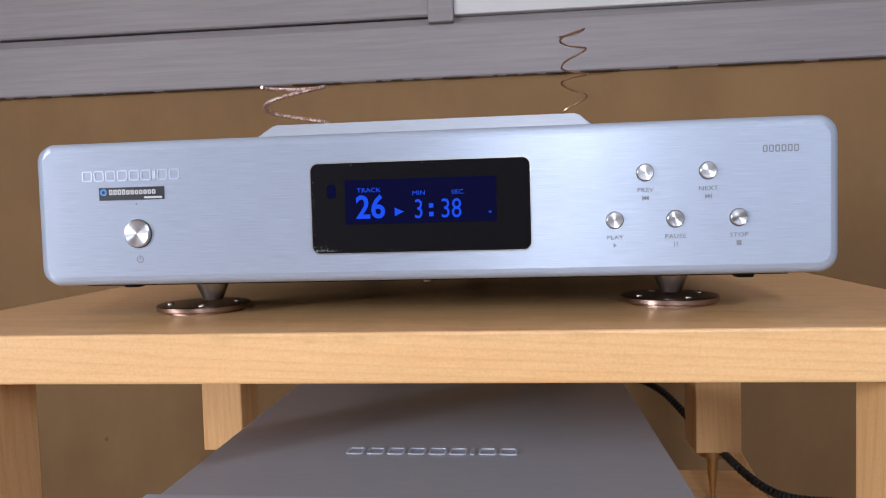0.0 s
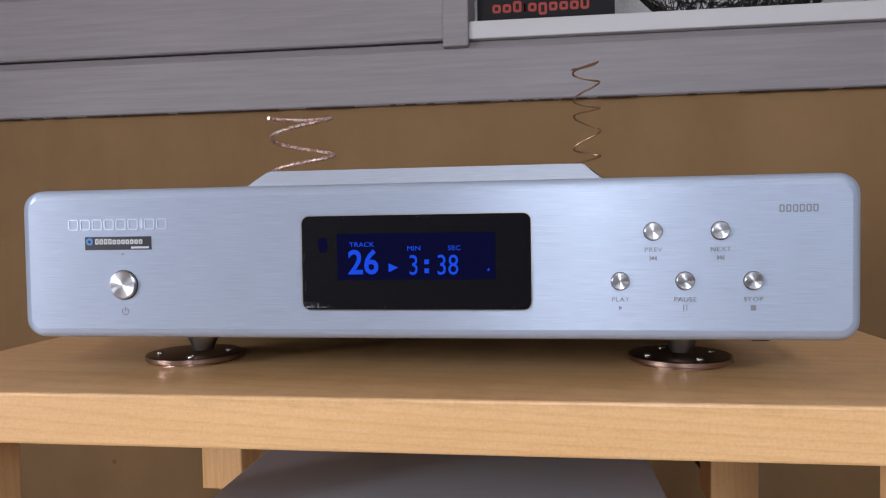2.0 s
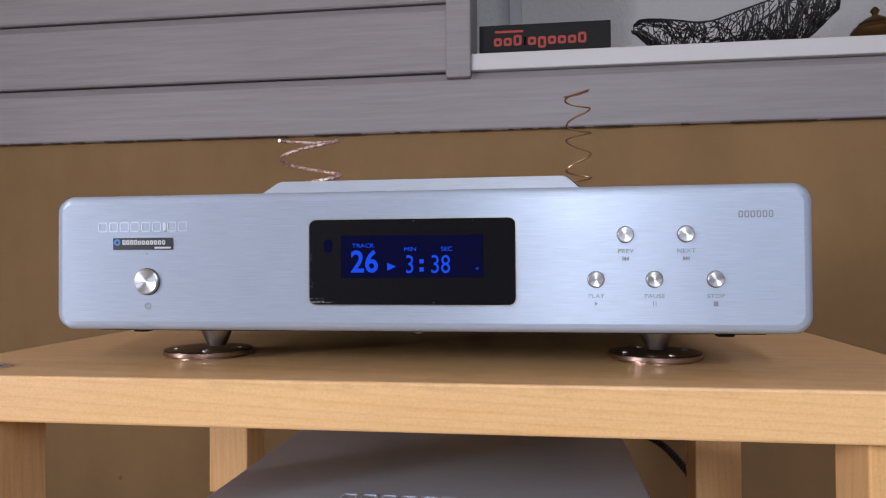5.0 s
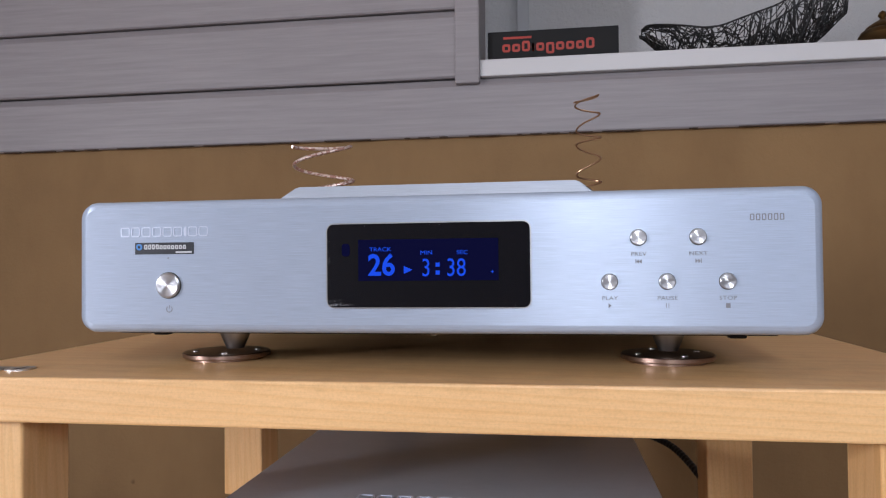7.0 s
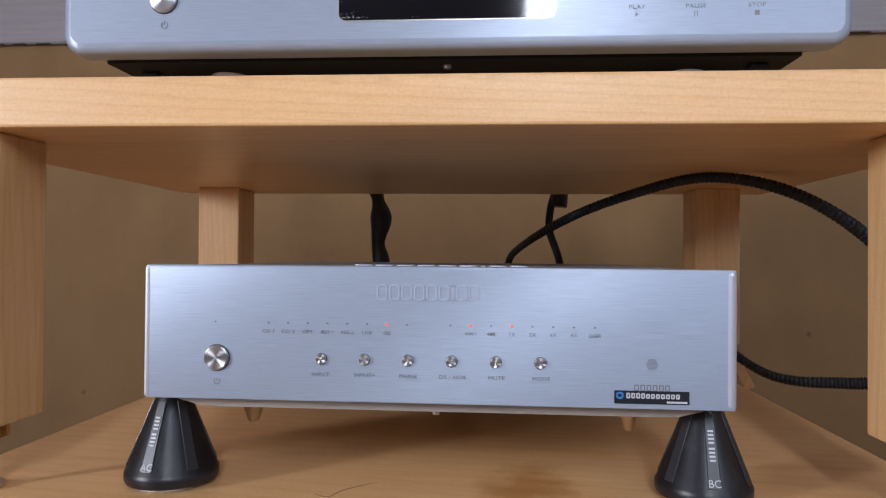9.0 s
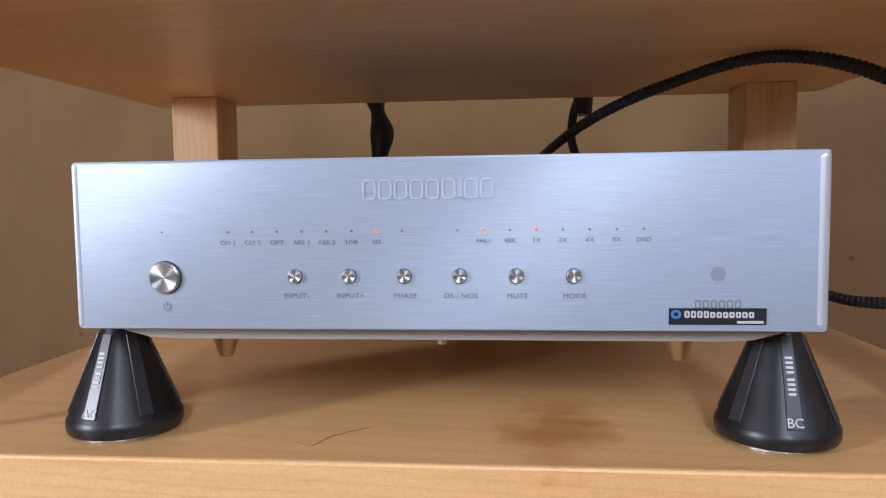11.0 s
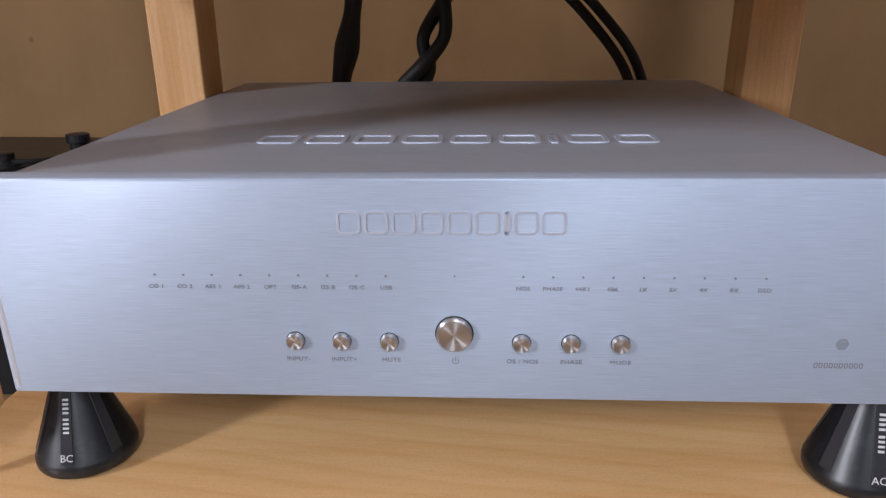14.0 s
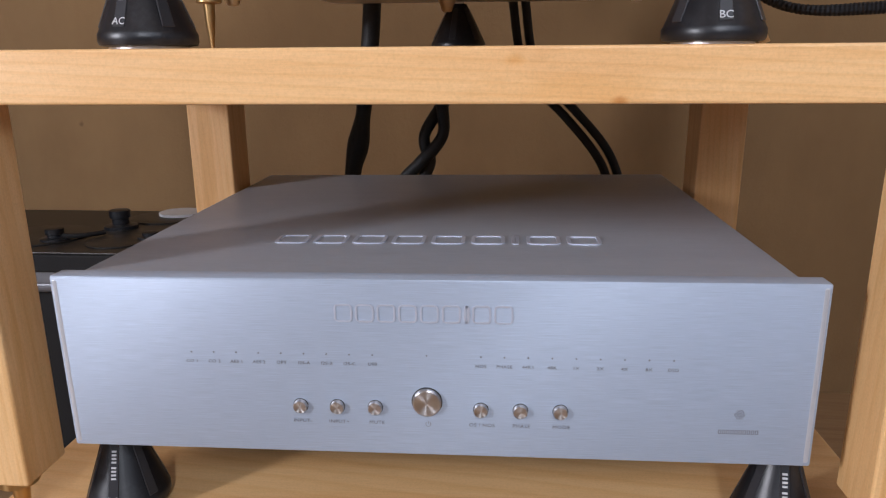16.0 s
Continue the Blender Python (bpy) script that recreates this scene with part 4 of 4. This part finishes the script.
def shop_sign():
    ob = thing("shop_sign", "small black sign with plain red bars standing on the ledge", "sign")
    x0, x1, z0, z1, y = -0.028, 0.202, 1.2421, 1.2965, 0.853
    part("panel", box(x0, x1, y, y + 0.006, z0, z1, 0.0006, 1), BLACK, ob)
    x = x0 + 0.026
    for i in range(10):
        w = 0.0045 if i == 3 else 0.0142
        tall = 0.019 if i in (2, 9) else 0.0145
        low = 0.006 if i == 5 else 0.0
        part("red_bar", ring_plate(x, x + w, z0 + 0.0165 - low, z0 + 0.0165 + tall, y - 0.0004, 0.0006, 0.0042, 0.004), RED, ob)
        x += w + 0.0033
    part("small_bar", box(x0 + 0.028, x0 + 0.078, y - 0.0004, y, z0 + 0.040, z0 + 0.044), RED, ob)
    return ob


shop_sign()


def wire_bowl():
    """A leaf-shaped bowl woven at random from thin black wire."""
    ob = thing("wire_bowl", "black leaf-shaped bowl woven from thin wire on the ledge", "bowl")
    rng = random.Random(11)
    cx, cy, L = 0.434, 0.955, 0.185

    def surf(u, v):
        # u along the bowl, v across it from rim to rim
        half = 0.085 * max(0.0, 1 - abs(u) ** 2.2) ** 0.6 + 0.004
        rim = 0.066 + 0.060 * max(u, -0.3) + 0.055 * max(-u - 0.45, 0) + 0.06 * max(u - 0.2, 0)
        keel = 0.062 * max(0.0, (abs(u + 0.05) - 0.45)) ** 1.3 / 0.45 ** 1.3
        a = v * math.pi / 2
        return Vector((cx + L * u, cy + half * math.sin(a), 1.2432 + min(keel, rim * 0.8) + max(rim - keel, 0.006) * (1 - math.cos(a)) ** 0.9))

    bm = bmesh.new()
    for k in range(760):
        u, v = rng.uniform(-0.96, 0.96), rng.uniform(-1, 1)
        a = rng.uniform(0, 2 * math.pi)
        pts = []
        for i in range(7):
            pts.append(surf(u, v) + Vector((0, 0, rng.uniform(0, 0.001))))
            a += rng.uniform(-0.5, 0.5)
            u = max(-0.98, min(0.98, u + 0.055 * math.cos(a)))
            v = max(-1, min(1, v + 0.15 * math.sin(a)))
        add(bm, tube(pts, 0.00095, 3, 2))
    tagged(part("wire_weave", bm, WIRE_BLACK, ob), kind="stuff")
    for side in (-1, 1):
        part("rim_wire", tube([surf(-0.98 + 1.96 * i / 24, side) for i in range(25)], 0.0017, 6, 3), WIRE_BLACK, ob, "", True)
    for u in (-0.55, 0.0, 0.5):
        part("rib_wire", tube([surf(u + 0.05 * math.sin(i), -1 + 2 * i / 14) for i in range(15)], 0.0014, 6, 3), WIRE_BLACK, ob, "", True)
    return ob


wire_bowl()


def brass_pot():
    ob = thing("brass_pot", "small old brass pot with a knobbed lid on the ledge", "pot", pose(0.641, 0.875, 1.242))
    part("body", lathe([(0.016, 0), (0.021, 0.001), (0.035, 0.012), (0.038, 0.018), (0.034, 0.025), (0.026, 0.029)], 36), OLD_BRASS, ob, "", True)
    part("lid", lathe([(0.028, 0.0292), (0.026, 0.033), (0.014, 0.041), (0.006, 0.045), (0.004, 0.048), (0.0075, 0.053), (0.005, 0.058), (0.001, 0.061)], 36), OLD_BRASS, ob, "", True)
    return ob


brass_pot()


def side_cabinet():
    ob = thing("side_cabinet", "low black cabinet beside the rack under the record deck", "cabinet")
    part("carcass", box(-1.05, -0.325, 0.56, 0.845, 0.0, 0.262, 0.003), BLACK, ob)
    rail = part("front_rail", tube([(-1.04, 0.548, 0.268), (-0.330, 0.548, 0.268)], 0.0105, 16, 2), PLASTIC_SILVER, ob, "silver rail along the front", True)
    for x in (-0.475, -0.590, -0.735):
        br = part("bracket", box(x - 0.030, x + 0.030, 0.536, 0.5595, 0.272, 0.296, 0.003), PLASTIC_SILVER, rail, "silver bracket with a dark hole")
        part("bracket_hole", lathe([(0.0050, -0.0004), (0.0050, 0.001)], 16, (x + 0.018, 0.536, 0.286), "y"), BLACK, br)
    return ob


def record_deck():
    """Dark deck with round pads and black knobs, beside the rack."""
    ob = thing("record_deck", "dark grey record deck with black knobs beside the rack", "record deck")
    z = 0.317
    part("plinth", box(-1.00, -0.330, 0.530, 0.840, 0.291, z, 0.003), BLACK, ob)
    part("top_plate", box(-0.998, -0.332, 0.532, 0.838, z + 0.0002, z + 0.003, 0.001), DECK, ob, "dark grey top plate")
    for x, y, r in ((-0.66, 0.63, 0.075), (-0.52, 0.60, 0.045), (-0.53, 0.78, 0.060), (-0.40, 0.70, 0.050)):
        part("pad", lathe([(r * 0.97, z + 0.003), (r, z + 0.0035), (r, z + 0.005), (r * 0.97, z + 0.0055), (r * 0.3, z + 0.0052)], 64, (x, y, 0)), DECK, ob, "shallow round pad", True)
    for x, y, r, h in ((-0.567, 0.695, 0.016, 0.032), (-0.617, 0.600, 0.013, 0.022), (-0.480, 0.620, 0.012, 0.014), (-0.425, 0.715, 0.014, 0.034)):
        part("knob", lathe([(r * 1.6, z + 0.003), (r * 1.6, z + 0.008), (r * 0.8, z + 0.010), (r * 0.8, z + h * 0.6), (r, z + h * 0.65), (r, z + h), (r * 0.8, z + h + 0.001)], 28, (x, y, 0)), RUBBER, ob, "black turned knob", True)
    part("arm_rest", tube([(-0.617, 0.600, z + 0.012), (-0.585, 0.605, z + 0.010), (-0.560, 0.635, z + 0.009)], 0.0035, 8, 4), BLACK, ob, "", True)
    part("label_plate", lathe([(0.036, z + 0.0055), (0.036, z + 0.010)], 32, (-0.515, 0.800, 0)), PLASTIC_WHITE, ob, "pale round disc")
    for x in (-0.95, -0.37):
        for y in (0.58, 0.80):
            part("deck_foot", lathe([(0.014, 0.262), (0.016, 0.266), (0.016, 0.291)], 20, (x, y, 0)), BLACK, ob, "", True)
    return ob


side_cabinet()
record_deck()


def wedge():
    """A loose wooden wedge beside the rear upright."""
    ob = thing("wooden_wedge", "thin wooden wedge leaning beside the rear upright of the rack", "wedge", on_tier(1))
    bm = tube([(0.288, 0.352, 0.5775), (0.266, 0.343, 0.616)], 0.0065, 4, 1)
    part("wedge_block", bm, PINE_POST, ob)
    return ob


wedge()


def insert(x, y):
    """An oblong steel plate with a round hole, let into the board."""
    ob = thing("metal_insert", "small oblong steel insert let into the pine board", "insert", rest(0, x, y))
    part("cup", lathe([(0.0088, 0.0), (0.0088, 0.0010), (0.0052, 0.0012), (0.0044, 0.0003)], 24), SILVER, ob, "", True)
    part("dark_hole", lathe([(0.0043, 0.0002), (0.0043, 0.0006)], 20), BLACK, ob)
    part("side_plate", box(-0.019, -0.0089, -0.006, 0.006, 0.0, 0.0009, 0.0003, 1), STEEL, ob)


insert(-0.254, -0.003)
